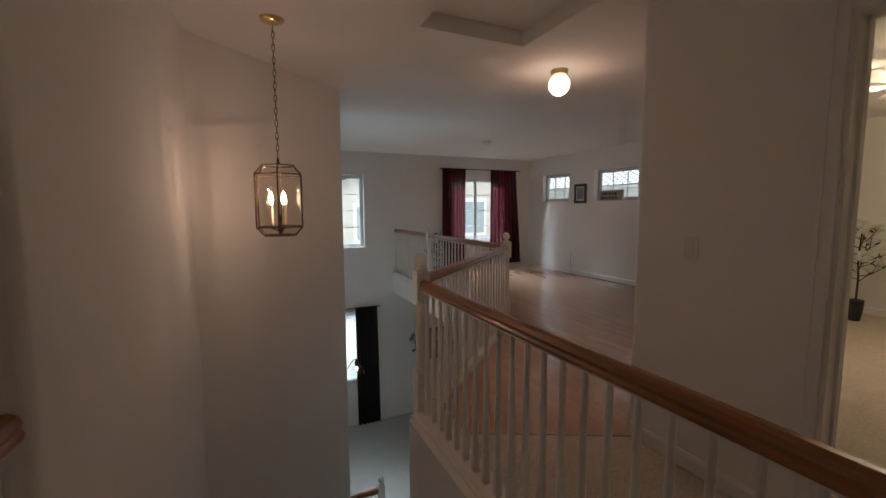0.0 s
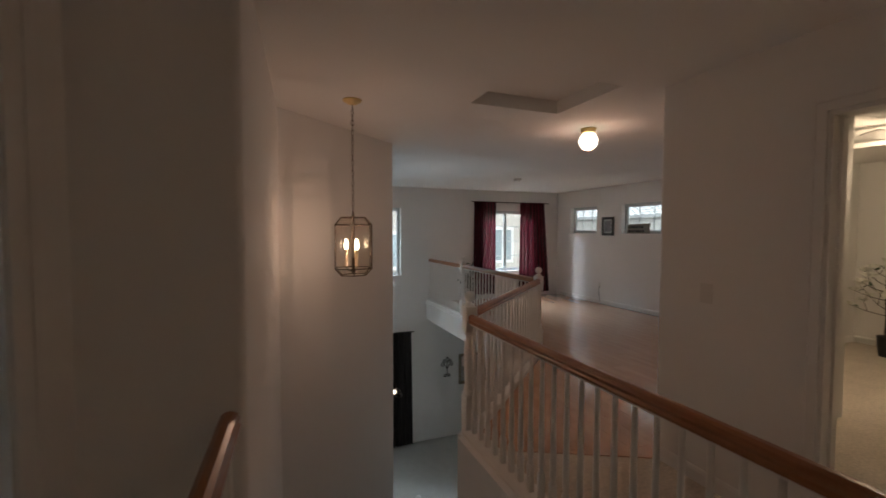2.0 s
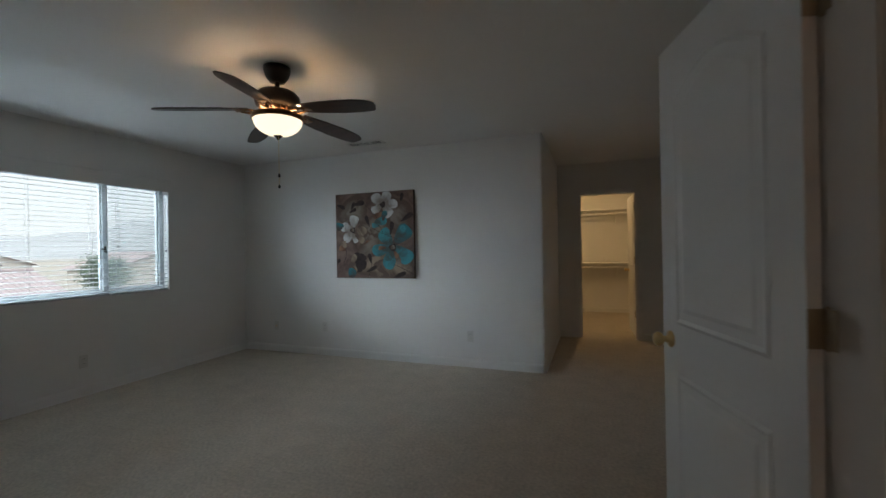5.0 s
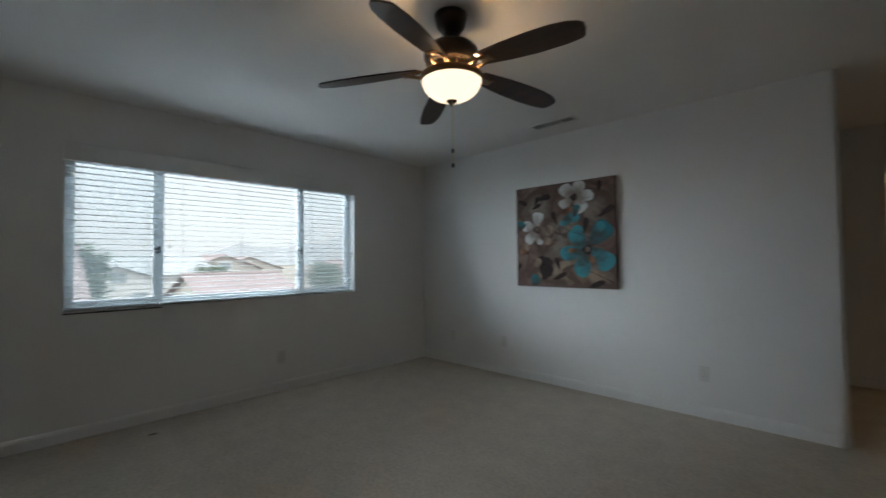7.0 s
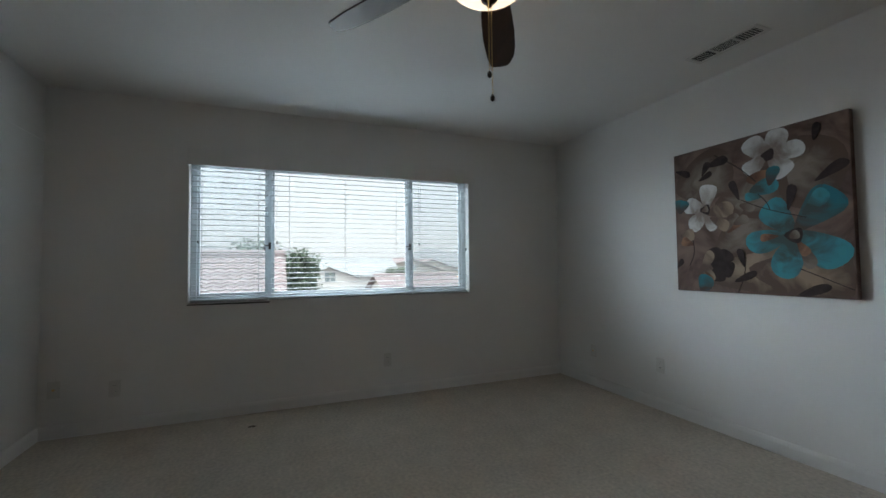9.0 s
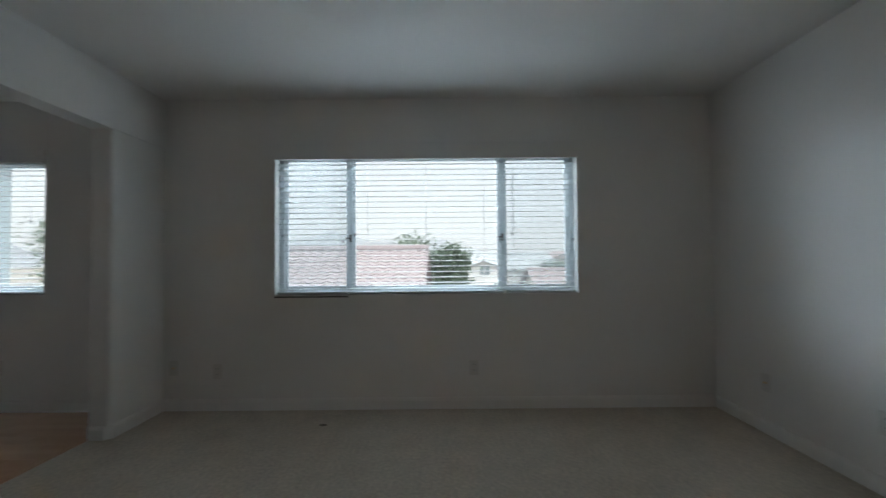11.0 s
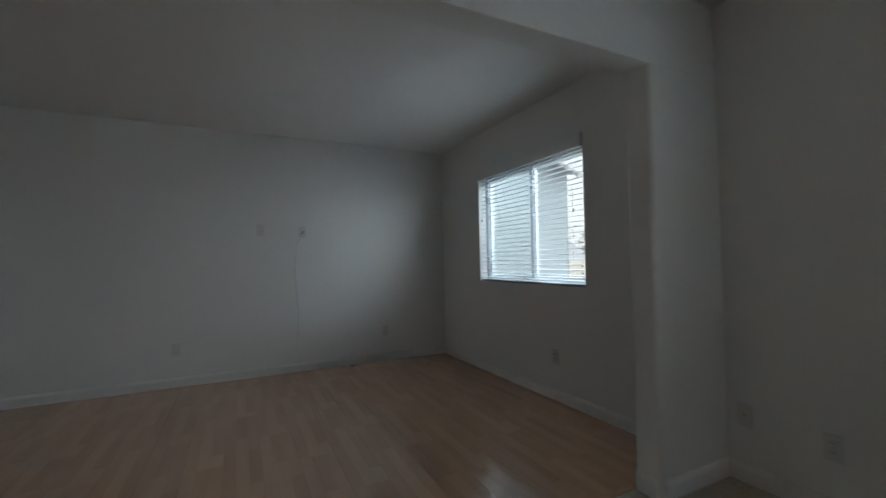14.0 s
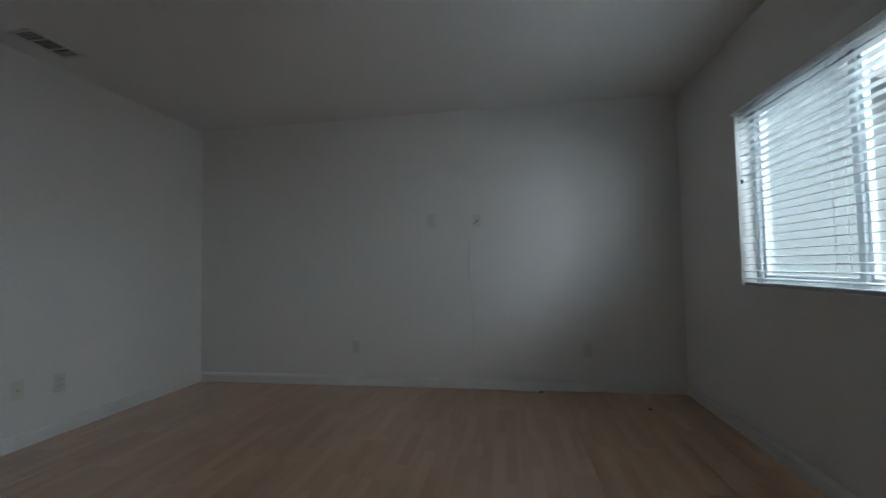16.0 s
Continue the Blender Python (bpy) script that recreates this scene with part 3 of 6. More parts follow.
def window(m, u0, u1, z0, z1, bars=(), depth=0.085, cross=(), lights=(), screens=()):
    """White vinyl window set in a wall; bars: upright mullions; cross, lights: thin grille bars."""
    count["window"] += 1
    w = tagged(new("window_%d" % count["window"]), "white vinyl window with clear glass", "window", kind="structure")
    w.matrix_basis = m @ Matrix.Translation(((u0 + u1) / 2, depth, z0))
    f = 0.045
    bm = bmesh.new()
    for a, b, c, d in ((u0, u0 + f, z0, z1), (u1 - f, u1, z0, z1), (u0 + f, u1 - f, z0, z0 + f), (u0 + f, u1 - f, z1 - f, z1)):
        box(bm, a, b, depth, depth + 0.07, c, d, 0.004)
    bm.transform(m)
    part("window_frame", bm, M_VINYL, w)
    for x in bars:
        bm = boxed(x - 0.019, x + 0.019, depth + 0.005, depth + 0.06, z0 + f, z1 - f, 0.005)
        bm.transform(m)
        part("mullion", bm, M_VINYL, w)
    stops = [u0 + f, *[v for x in bars for v in (x - 0.019, x + 0.019)], u1 - f]
    for a, b in zip(stops[::2], stops[1::2]):
        bm = bmesh.new()
        for p, q, r, s in ((a, a + 0.018, z0 + f, z1 - f), (b - 0.018, b, z0 + f, z1 - f), (a + 0.018, b - 0.018, z0 + f, z0 + f + 0.022), (a + 0.018, b - 0.018, z1 - f - 0.022, z1 - f)):
            box(bm, p, q, depth + 0.018, depth + 0.045, r, s, 0.003)
        bm.transform(m)
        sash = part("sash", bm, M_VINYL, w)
        bm = boxed(a + 0.02, b - 0.02, depth + 0.030, depth + 0.034, z0 + f + 0.02, z1 - f - 0.02)
        bm.transform(m)
        pane = part("pane", bm, M_GLASS, sash)
        pane.visible_shadow = False
        for x in [v for v in lights if a < v < b]:
            bm = boxed(x - 0.009, x + 0.009, depth + 0.036, depth + 0.044, z0 + f + 0.02, z1 - f - 0.02)
            bm.transform(m)
            part("grille_bar", bm, M_VINYL, sash)
        for z in cross:
            bm = boxed(a + 0.02, b - 0.02, depth + 0.0362, depth + 0.0438, z - 0.009, z + 0.009)
            bm.transform(m)
            part("grille_bar", bm, M_VINYL, sash)
    for k in screens:
        a, b = stops[2 * k], stops[2 * k + 1]
        bm = boxed(a, b, depth + 0.050, depth + 0.052, z0 + f, z1 - f)
        bm.transform(m)
        part("insect_screen", bm, M_SCREEN, w, "grey insect screen outside the glass")
    bm = boxed(u0, u1, 0.002, depth, z0, z0 + 0.004)
    bm.transform(m)
    part("window_sill", bm, M_TRIM, w)
    return w


bedroom_window = window(WEST, *W1, bars=(1.69, 2.915), screens=(0, 2))
for u in (1.69, 2.915):
    bm = boxed(u - 0.010, u + 0.010, 0.079, 0.091, 1.305, 1.365, 0.003)
    box(bm, u - 0.040, u + 0.004, 0.068, 0.080, 1.330, 1.342, 0.003)
    bm.transform(WEST)
    part("sash_lock", bm, M_BLACKMETAL, bedroom_window, "small dark sash lock")
window(WEST, *W2, bars=(-1.41,), screens=(0,))
window(NORTH, *WN1, cross=(0.98, 1.30, 1.62), bars=(), lights=(1.65,))
window(NORTH, *WN2, bars=(4.64,), cross=(0.95, 1.29, 1.63))
window(NORTH, *WN3, bars=(1.6,))
window(EAST, -WE1[1], -WE1[0], WE1[2], WE1[3], cross=(1.76,), lights=(-7.23, -7.53), depth=0.09)
window(EAST, -WE2[1], -WE2[0], WE2[2], WE2[3], cross=(1.76,), lights=(-5.61, -5.94), depth=0.09)


def blind(m, u0, u1, z0, z1, tilt, label, group, drop=0.0, cords=(0.08, 0.92), number=25, hangs=(0.66, 0.71)):
    b = thing("window_blind", m @ Vector(((u0 + u1) / 2, 0.035, z0)), label, "blind", group)
    bm = boxed(u0, u1, 0.008, 0.060, z1 - 0.035, z1 - 0.001, 0.003)
    bm.transform(m)
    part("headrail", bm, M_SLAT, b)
    step = (z1 - 0.045 - (z0 + 0.028 - drop)) / number
    bm = bmesh.new()
    half = 0.025
    rows = []
    for k in range(5):
        y = -half + 2 * half * k / 4
        rows.append((y, 0.0014 * (1 - (y / half) ** 2)))
    top = [[bm.verts.new((u, y, z + 0.0011)) for y, z in rows] for u in (u0 + 0.004, u1 - 0.004)]
    low = [[bm.verts.new((u, y, z - 0.0011)) for y, z in rows] for u in (u0 + 0.004, u1 - 0.004)]
    for k in range(4):
        bm.faces.new((top[0][k], top[1][k], top[1][k + 1], top[0][k + 1]))
        bm.faces.new((low[0][k + 1], low[1][k + 1], low[1][k], low[0][k]))
    for k in (0, 4):
        bm.faces.new((top[0][k], low[0][k], low[1][k], top[1][k]))
    for e in (0, 1):
        bm.faces.new([*top[e], *low[e][::-1]])
    bmesh.ops.recalc_face_normals(bm, faces=bm.faces[:])
    bm.transform(Matrix.Translation((0, 0.035, 0)) @ Matrix.Rotation(radians(tilt), 4, "X"))
    bm.transform(Matrix.Translation((0, 0, z0 + 0.028 - drop + 0.5 * step)))
    bm.transform(m)
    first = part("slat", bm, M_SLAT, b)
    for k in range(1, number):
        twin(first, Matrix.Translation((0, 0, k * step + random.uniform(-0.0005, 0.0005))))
    bm = boxed(u0 + 0.003, u1 - 0.003, 0.010, 0.060, z0 + 0.006 - drop, z0 + 0.024 - drop, 0.003)
    bm.transform(m)
    part("bottom_rail", bm, M_SLAT, b)
    for c in (0.12, 0.5, 0.88) if u1 - u0 > 0.8 else (0.14, 0.86):
        for y in (0.008, 0.062):
            bm = boxed(u0 + (u1 - u0) * c - 0.001, u0 + (u1 - u0) * c + 0.001, y - 0.0008, y + 0.0008, z0 + 0.02 - drop, z1 - 0.03)
            bm.transform(m)
            part("ladder_cord", bm, M_SLAT, b)
    for c, hang in zip(cords, hangs):
        u = u0 + (u1 - u0) * c
        bm = bmesh.new()
        tube(bm, [(u, 0.002, z1 - 0.03), (u + 0.004, 0.0, z1 - 0.2), (u + 0.002, 0.0, z1 - hang)], 0.0012, 5)
        bm.transform(m)
        cord = part("pull_cord", bm, M_SLAT, b)
        bm = lathe(bmesh.new(), [(0.002, 0.0), (0.0075, -0.006), (0.006, -0.022), (0.0, -0.028)][::-1], u + 0.002, 0.0, z1 - hang, 8)
        bm.transform(m)
        part("tassel", bm, M_BLACK, cord, "dark cord tassel")
    return b


SLATS = "white two-inch slat blind lowered and open over the window"
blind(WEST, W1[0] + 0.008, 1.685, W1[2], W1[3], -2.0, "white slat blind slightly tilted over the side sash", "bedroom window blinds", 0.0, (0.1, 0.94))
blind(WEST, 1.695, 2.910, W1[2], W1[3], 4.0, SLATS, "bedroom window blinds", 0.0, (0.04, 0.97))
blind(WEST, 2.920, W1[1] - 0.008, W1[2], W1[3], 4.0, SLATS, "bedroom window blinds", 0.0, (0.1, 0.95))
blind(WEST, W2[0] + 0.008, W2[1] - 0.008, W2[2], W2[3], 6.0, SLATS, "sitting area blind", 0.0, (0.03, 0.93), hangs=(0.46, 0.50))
blind(NORTH, WN3[0] + 0.008, WN3[1] - 0.008, WN3[2], WN3[3], 25, "white slat blind half closed behind a dark curtain", "living room blind", 0.0, (0.1, 0.9), 32)
for y0, y1, z0, z1, label in ((W1[0] - 0.01, W1[1] + 0.01, 1.950, 2.078, "white blind valance over the bedroom window"), (W2[0] - 0.005, W2[1] + 0.005, 1.943, 2.046, "white blind valance over the sitting area window")):
    va = thing("blind_valance", (XW, (y0 + y1) / 2, z0), label, "valance")
    part("face_board", boxed(XW + 0.022, XW + 0.032, y0, y1, z0, z1, 0.003), M_TRIM, va)
    for ya, yb in ((y0, y0 + 0.008), (y1 - 0.008, y1)):
        part("return", boxed(XW + 0.0005, XW + 0.022, ya, yb, z0, z1), M_TRIM, va)
single("blind_bracket", box(boxed(XW + 0.001, XW + 0.012, -0.735, -0.700, 1.995, 2.045, 0.002), XW + 0.012, XW + 0.022, -0.727, -0.708, 2.0, 2.03, 0.002), M_PLATE, "small cream blind bracket screwed above the window", "bracket")
for z, y0, y1 in ((W1[2] - 0.012, W1[0] - 0.003, 1.69),):
    single("sill_strip", boxed(XW + 0.001, XW + 0.010, y0, y1, z - 0.004, z + 0.006, 0.002), M_BLACK, "thin dark strip under the side blind", "strip")

# ---- wall plates, vents ----
def plate(m, label, kind="outlet", width=0.07, height=0.115):
    """Cover plate; local x across, y out of the wall."""
    o = thing("wall_" + kind, m.translation, label, kind)
    bm = boxed(-width / 2, width / 2, 0.0005, 0.006, -height / 2, height / 2, 0.002)
    bm.transform(m)
    part("cover_plate", bm, M_PLATE, o)
    if kind == "outlet":
        for z in (-0.02, 0.02):
            bm = boxed(-0.0165, 0.0165, 0.006, 0.008, z - 0.0145, z + 0.0145, 0.004)
            bm.transform(m)
            face = part("socket", bm, M_PLATE, o)
            bm = bmesh.new()
            for x in (-0.006, 0.006):
                box(bm, x - 0.001, x + 0.001, 0.0075, 0.0085, z - 0.001, z + 0.007)
            bm.transform(m)
            part("slot", bm, M_BLACK, face)
    elif kind == "switch":
        for x in ((-0.022, 0.022) if width > 0.1 else (0.0,)):
            bm = boxed(x - 0.016, x + 0.016, 0.006, 0.010, -0.033, 0.033, 0.002)
            bm.transform(m)
            part("rocker", bm, M_PLATE, o)
    else:
        bm = lathe(bmesh.new(), [(0.0, 0.0), (0.008, 0.0), (0.008, 0.004), (0.004, 0.004), (0.004, 0.012), (0.0, 0.012)], 0, 0, 0, 10)
        bm.transform(m @ pose(0, 0.006, 0, -90))
        part("jack", bm, M_BRASS, o)
    return o


def on_south_face(x, y, z):
    return pose(x, y, z, 0, 0, 180)


OUT = "cream duplex outlet low on the white wall"
for x, z in ((-2.76, 0.332), (-4.62, 0.348)):
    plate(on_south_face(x, YN, z), OUT)
plate(on_south_face(-5.36, YN, 0.33), "cream blank cable plate low on the wall", "jack")
for y, z, k in ((2.67, 0.315, "outlet"), (0.672, 0.30, "outlet"), (0.33, 0.33, "jack"), (-1.04, 0.342, "outlet")):
    plate(pose(XW, y, z, 0, 0, -90), OUT if k == "outlet" else "cream cable plate low on the wall", k)
plate(pose(-3.81, YA, 1.463), "cream outlet at television height", "outlet")
plate(pose(-4.212, YA, 1.451), "cream cable plate with a bent coaxial stub", "jack")
plate(pose(-3.093, YA, 0.343), OUT)
plate(pose(-5.11, YA, 0.338), OUT)
plate(pose(XE, -1.735, 0.338, 0, 0, 90), OUT)
plate(pose(XE, -1.496, 0.353, 0, 0, 90), "cream cable plate low on the wall", "jack")
plate(pose(XR, 1.623, 1.147, 0, 0, 90), "cream light switch on the hall wall", "switch", 0.075, 0.118)
plate(pose(2.2, YR, 1.41), "cream light switch by the corner", "switch")
plate(pose(XL, 6.835, 0.385, 0, 0, 90), "cream cable plate with a dangling cable", "jack")
M_CORD = material("pale_cord", (0.75, 0.74, 0.72), 0.6)
M_SCRAP = material("dark_fluff", (0.15, 0.13, 0.105), 0.95)
# coax stub and the cord that hangs from it
bm = tube(bmesh.new(), [(-4.212, YA + 0.012, 1.455), (-4.225, YA + 0.028, 1.452), (-4.215, YA + 0.035, 1.435), (-4.19, YA + 0.03, 1.425)], 0.003, 6)
single("coax_stub", bm, M_BLACK, "short dark coaxial lead bent over a wall plate", "cable", smooth=True)
bm = tube(bmesh.new(), [(-4.212, YA + 0.006, 1.40), (-4.15, YA + 0.004, 1.30), (-4.14, YA + 0.004, 1.0), (-4.17, YA + 0.004, 0.6), (-4.16, YA + 0.004, 0.2), (-4.18, YA + 0.014, 0.092)], 0.0042, 6)
single("coax_cable", bm, M_CORD, "thin pale cord hanging down the wall", "cable", smooth=True)
bm = tube(bmesh.new(), [(-4.45, YA + 0.03, 0.006), (-4.56, YA + 0.045, 0.005), (-4.64, YA + 0.04, 0.005), (-4.70, YA + 0.06, 0.006)], 0.004, 6)
single("floor_cable", bm, M_PLATE, "short white cable end lying on the laminate", "cable", smooth=True)
single("cable_plug", boxed(-4.735, -4.70, YA + 0.055, YA + 0.07, 0.0005, 0.012, 0.003), M_BLACK, "dark plug of the loose cable", "plug")
rng = random.Random(21)
fleck = [(-5.56 + 0.022 * rng.uniform(0.5, 1.2) * math.cos(k * 0.7), 1.576 + 0.034 * rng.uniform(0.5, 1.2) * math.sin(k * 0.7)) for k in range(9)]
single("carpet_scrap", prism(bmesh.new(), fleck, 0.0005, 0.003), M_SCRAP, "small dark fleck lying on the worn carpet", "scrap")
single("floor_scrap", boxed(-5.47, -5.445, -2.62, -2.60, 0.0005, 0.008, 0.003), M_BLACK, "small dark scrap on the laminate", "scrap")
bm = tube(bmesh.new(), [(XL - 0.012, 6.835, 0.36), (XL - 0.03, 6.83, 0.25), (XL - 0.02, 6.81, 0.10), (XL - 0.05, 6.78, 0.006), (XL - 0.06, 6.4, 0.006), (XL - 0.03, 6.0, 0.006), (XL - 0.045, 5.6, 0.006), (XL - 0.03, 5.0, 0.006), (XL - 0.04, 4.4, 0.006)], 0.004, 6)
single("loft_cable", bm, M_BLACK, "dark cable running along the loft baseboard", "cable", smooth=True)


def register(x, y, w, h, turn, label):
    v = thing("ceiling_vent", (x, y, C), label, "vent")
    m = pose(x, y, C, 0, 0, turn)
    bm = bmesh.new()
    for a, b, c, d in ((-w / 2, w / 2, -h / 2, -h / 2 + 0.022), (-w / 2, w / 2, h / 2 - 0.022, h / 2), (-w / 2, -w / 2 + 0.022, -h / 2 + 0.022, h / 2 - 0.022), (w / 2 - 0.022, w / 2, -h / 2 + 0.022, h / 2 - 0.022), (-w / 6 - 0.006, -w / 6 + 0.006, -h / 2 + 0.022, h / 2 - 0.022), (w / 6 - 0.006, w / 6 + 0.006, -h / 2 + 0.022, h / 2 - 0.022)):
        box(bm, a, b, c, d, -0.008, -0.0005, 0.002)
    bm.transform(m)
    part("frame", bm, M_PLATE, v)
    # black sheet on the ceiling gives the slots their shade; no duct is built
    bm = boxed(-w / 2 + 0.02, w / 2 - 0.02, -h / 2 + 0.02, h / 2 - 0.02, -0.0015, -0.0008)
    bm.transform(m)
    part("backing", bm, M_BLACK, v, "black sheet for the unlit duct behind the slats")
    n = 6
    for s in range(3):
        for k in range(n):
            bm = bmesh.new()
            if s == 1:
                y0 = -h / 2 + 0.024 + (h - 0.048) * (k + 0.5) / n
                box(bm, -w / 6 + 0.007, w / 6 - 0.007, y0 - 0.002, y0 + 0.001, -0.007, -0.0055)
            else:
                x0 = (s - 1) * w / 3 - w / 6 + 0.02 + (w / 3 - 0.04) * (k + 0.5) / n
                box(bm, x0 - 0.002, x0 + 0.001, -h / 2 + 0.023, h / 2 - 0.023, -0.007, -0.0055)
            bm.transform(m)
            part("slat", bm, M_PLATE, v)
    return v


register(-3.80, 4.20, 0.42, 0.14, 0, "white three-way ceiling air register")
register(-1.78, -1.43, 0.32, 0.17, 90, "white ceiling air register with dark slots")

# return-air grille in the hall ceiling
RX0, RX1, RY0, RY1 = 1.21, 1.815, 0.36, 0.965
rg = thing("return_air_grille", ((RX0 + RX1) / 2, (RY0 + RY1) / 2, C), "white framed return-air grille with dark slots", "vent")
bm = bmesh.new()
for a, b, c, d in ((RX0, RX1, RY0, RY0 + 0.028), (RX0, RX1, RY1 - 0.028, RY1), (RX0, RX0 + 0.028, RY0 + 0.028, RY1 - 0.028), (RX1 - 0.028, RX1, RY0 + 0.028, RY1 - 0.028)):
    box(bm, a, b, c, d, C - 0.010, C - 0.0005, 0.002)
part("frame", bm, M_PLATE, rg)
# flat black sheet, the darkness of the duct put in as colour
part("backing", boxed(RX0 + 0.026, RX1 - 0.026, RY0 + 0.026, RY1 - 0.026, C - 0.0016, C - 0.0008), M_BLACK, rg, "black sheet for the unlit duct behind the slats")
bm = boxed(RX0 + 0.03, RX1 - 0.03, RY0 + 0.036, RY0 + 0.039, C - 0.009, C - 0.002)
blade = part("slat", bm, M_BRONZE, rg)
for k in range(1, 38):
    twin(blade, Matrix.Translation((0, 0.0142 * k, 0)))
o = thing("smoke_detector", (3.65, 6.26, C), "white round smoke detector on the loft ceiling", "smoke detector")
part("body", lathe(bmesh.new(), [(0.0, -0.04), (0.045, -0.04), (0.062, -0.028), (0.066, -0.01), (0.066, -0.0005)], 3.65, 6.26, C, 20), M_PLATE, o, "", True)
part("test_button", lathe(bmesh.new(), [(0.0, -0.043), (0.008, -0.043), (0.009, -0.040)], 3.675, 6.26, C, 10), M_BLACK, o)

# ---- bedroom: ceiling fan ----
FX, FY = -3.355, 2.372
fan = thing("ceiling_fan", (FX, FY, C), "five-blade ceiling fan, dark bronze, with lit glass bowl", "ceiling fan")
part("canopy", lathe(bmesh.new(), [(0.022, -0.095), (0.045, -0.092), (0.070, -0.06), (0.080, -0.025), (0.082, -0.0005)], FX, FY, C, 24), M_BLACKMETAL, fan, "", True)
part("downrod", lathe(bmesh.new(), [(0.014, -0.15), (0.014, -0.09)], FX, FY, C, 12), M_BLACKMETAL, fan)
part("motor_housing", lathe(bmesh.new(), [(0.10, -0.262), (0.128, -0.245), (0.138, -0.215), (0.134, -0.185), (0.11, -0.16), (0.06, -0.146), (0.02, -0.143), (0.0, -0.143)], FX, FY, C, 28), M_BLACKMETAL, fan, "", True)
vents = bmesh.new()
for k in range(20):
    a = 2 * math.pi * k / 20
    g = bmesh.new()
    box(g, 0.094, 0.112, -0.007, 0.007, -0.285, -0.262, 0.002)
    g.transform(pose(FX, FY, C, 0, 0, math.degrees(a)))
    me = bpy.data.meshes.new("tmp")
    g.to_mesh(me)
    g.free()
    vents.from_mesh(me)
    bpy.data.meshes.remove(me)
part("vent_ring", vents, M_BRONZE, fan)
part("switch_housing", lathe(bmesh.new(), [(0.06, -0.315), (0.085, -0.305), (0.094, -0.285), (0.094, -0.262)], FX, FY, C, 24), M_BRONZE, fan, "", True)
for k in range(5):
    ang = 2 + 72 * k
    m = pose(FX, FY, C - 0.265, 0, 0, ang) @ Matrix.Rotation(radians(5.0), 4, "Y")
    bm = bmesh.new()
    # forked bracket
    for s in (-1, 1):
        tube(bm, [(0.085, s * 0.014, -0.012), (0.13, s * 0.030, -0.018), (0.17, s * 0.034, -0.010), (0.215, s * 0.020, -0.004)], 0.008, 8)
    box(bm, 0.195, 0.245, -0.03, 0.03, -0.006, -0.001, 0.002)
    bm.transform(m)
    iron = part("blade_bracket", bm, M_BRONZE, fan, "", True)
    bm = bmesh.new()
    outline = [(0.17, -0.042), (0.22, -0.050), (0.32, -0.060), (0.45, -0.067), (0.56, -0.066), (0.63, -0.056), (0.672, -0.038), (0.688, -0.022), (0.684, 0.012), (0.668, 0.046), (0.655, 0.055), (0.58, 0.066), (0.45, 0.070), (0.32, 0.062), (0.22, 0.050), (0.17, 0.042)]
    prism(bm, outline, -0.0035, 0.0035)
    bm.transform(m @ Matrix.Rotation(radians(-12), 4, "X") @ Matrix.Translation((0, 0, 0.004)))
    part("blade", bm, M_BLADE, fan, "dark walnut fan blade")
part("fitter_ring", lathe(bmesh.new(), [(0.150, -0.338), (0.158, -0.332), (0.160, -0.318), (0.156, -0.308), (0.149, -0.308), (0.147, -0.330), (0.150, -0.338)], FX, FY, C, 32, False), M_BRONZE, fan, "", True)
for k in range(3):
    m = pose(FX, FY, C - 0.313, 0, 0, 40 + 120 * k)
    bm = boxed(0.06, 0.155, -0.006, 0.006, -0.003, 0.003, 0.001)
    bm.transform(m)
    part("fitter_arm", bm, M_BRONZE, fan)
bowl_profile = [(0.148 * math.sin(math.radians(a)), -0.330 - 0.103 * math.cos(math.radians(a))) for a in range(6, 91, 7)]
inner = [(max(r - 0.004, 0.002), z + 0.003) for r, z in bowl_profile[::-1]]
part("glass_bowl", lathe(bmesh.new(), bowl_profile + inner, FX, FY, C, 32, False), M_BOWL, fan, "glowing amber glass bowl", True)
part("finial", lathe(bmesh.new(), [(0.0, -0.458), (0.008, -0.455), (0.010, -0.446), (0.024, -0.437), (0.030, -0.428), (0.012, -0.424)], FX, FY, C, 16), M_BLACKMETAL, fan, "", True)
for dx, dy, l0, l1 in ((0.012, -0.010, -0.455, -0.672), (-0.006, 0.010, -0.455, -0.738)):
    bm = tube(bmesh.new(), [(FX + dx, FY + dy, C + l0 + 0.03), (FX + dx, FY + dy, C + l1)], 0.0013, 5)
    chain = part("pull_chain", bm, M_BRASS, fan)
    part("chain_knob", lathe(bmesh.new(), [(0.0, -0.024), (0.006, -0.020), (0.008, -0.010), (0.003, 0.0), (0.0, 0.001)], FX + dx, FY + dy, C + l1, 10), M_BLACKMETAL, chain, "", True)
for k in range(3):
    bulb(FX + 0.098 * math.cos(radians(20 + 120 * k)), FY + 0.098 * math.sin(radians(20 + 120 * k)), C - 0.338, 0.42, 0.018, (1.0, 0.72, 0.44))

# ---- bedroom: painting ----
PX0, PX1, PZ0, PZ1 = -4.41, -3.385, 0.953, 1.953
PY = YN - 0.042


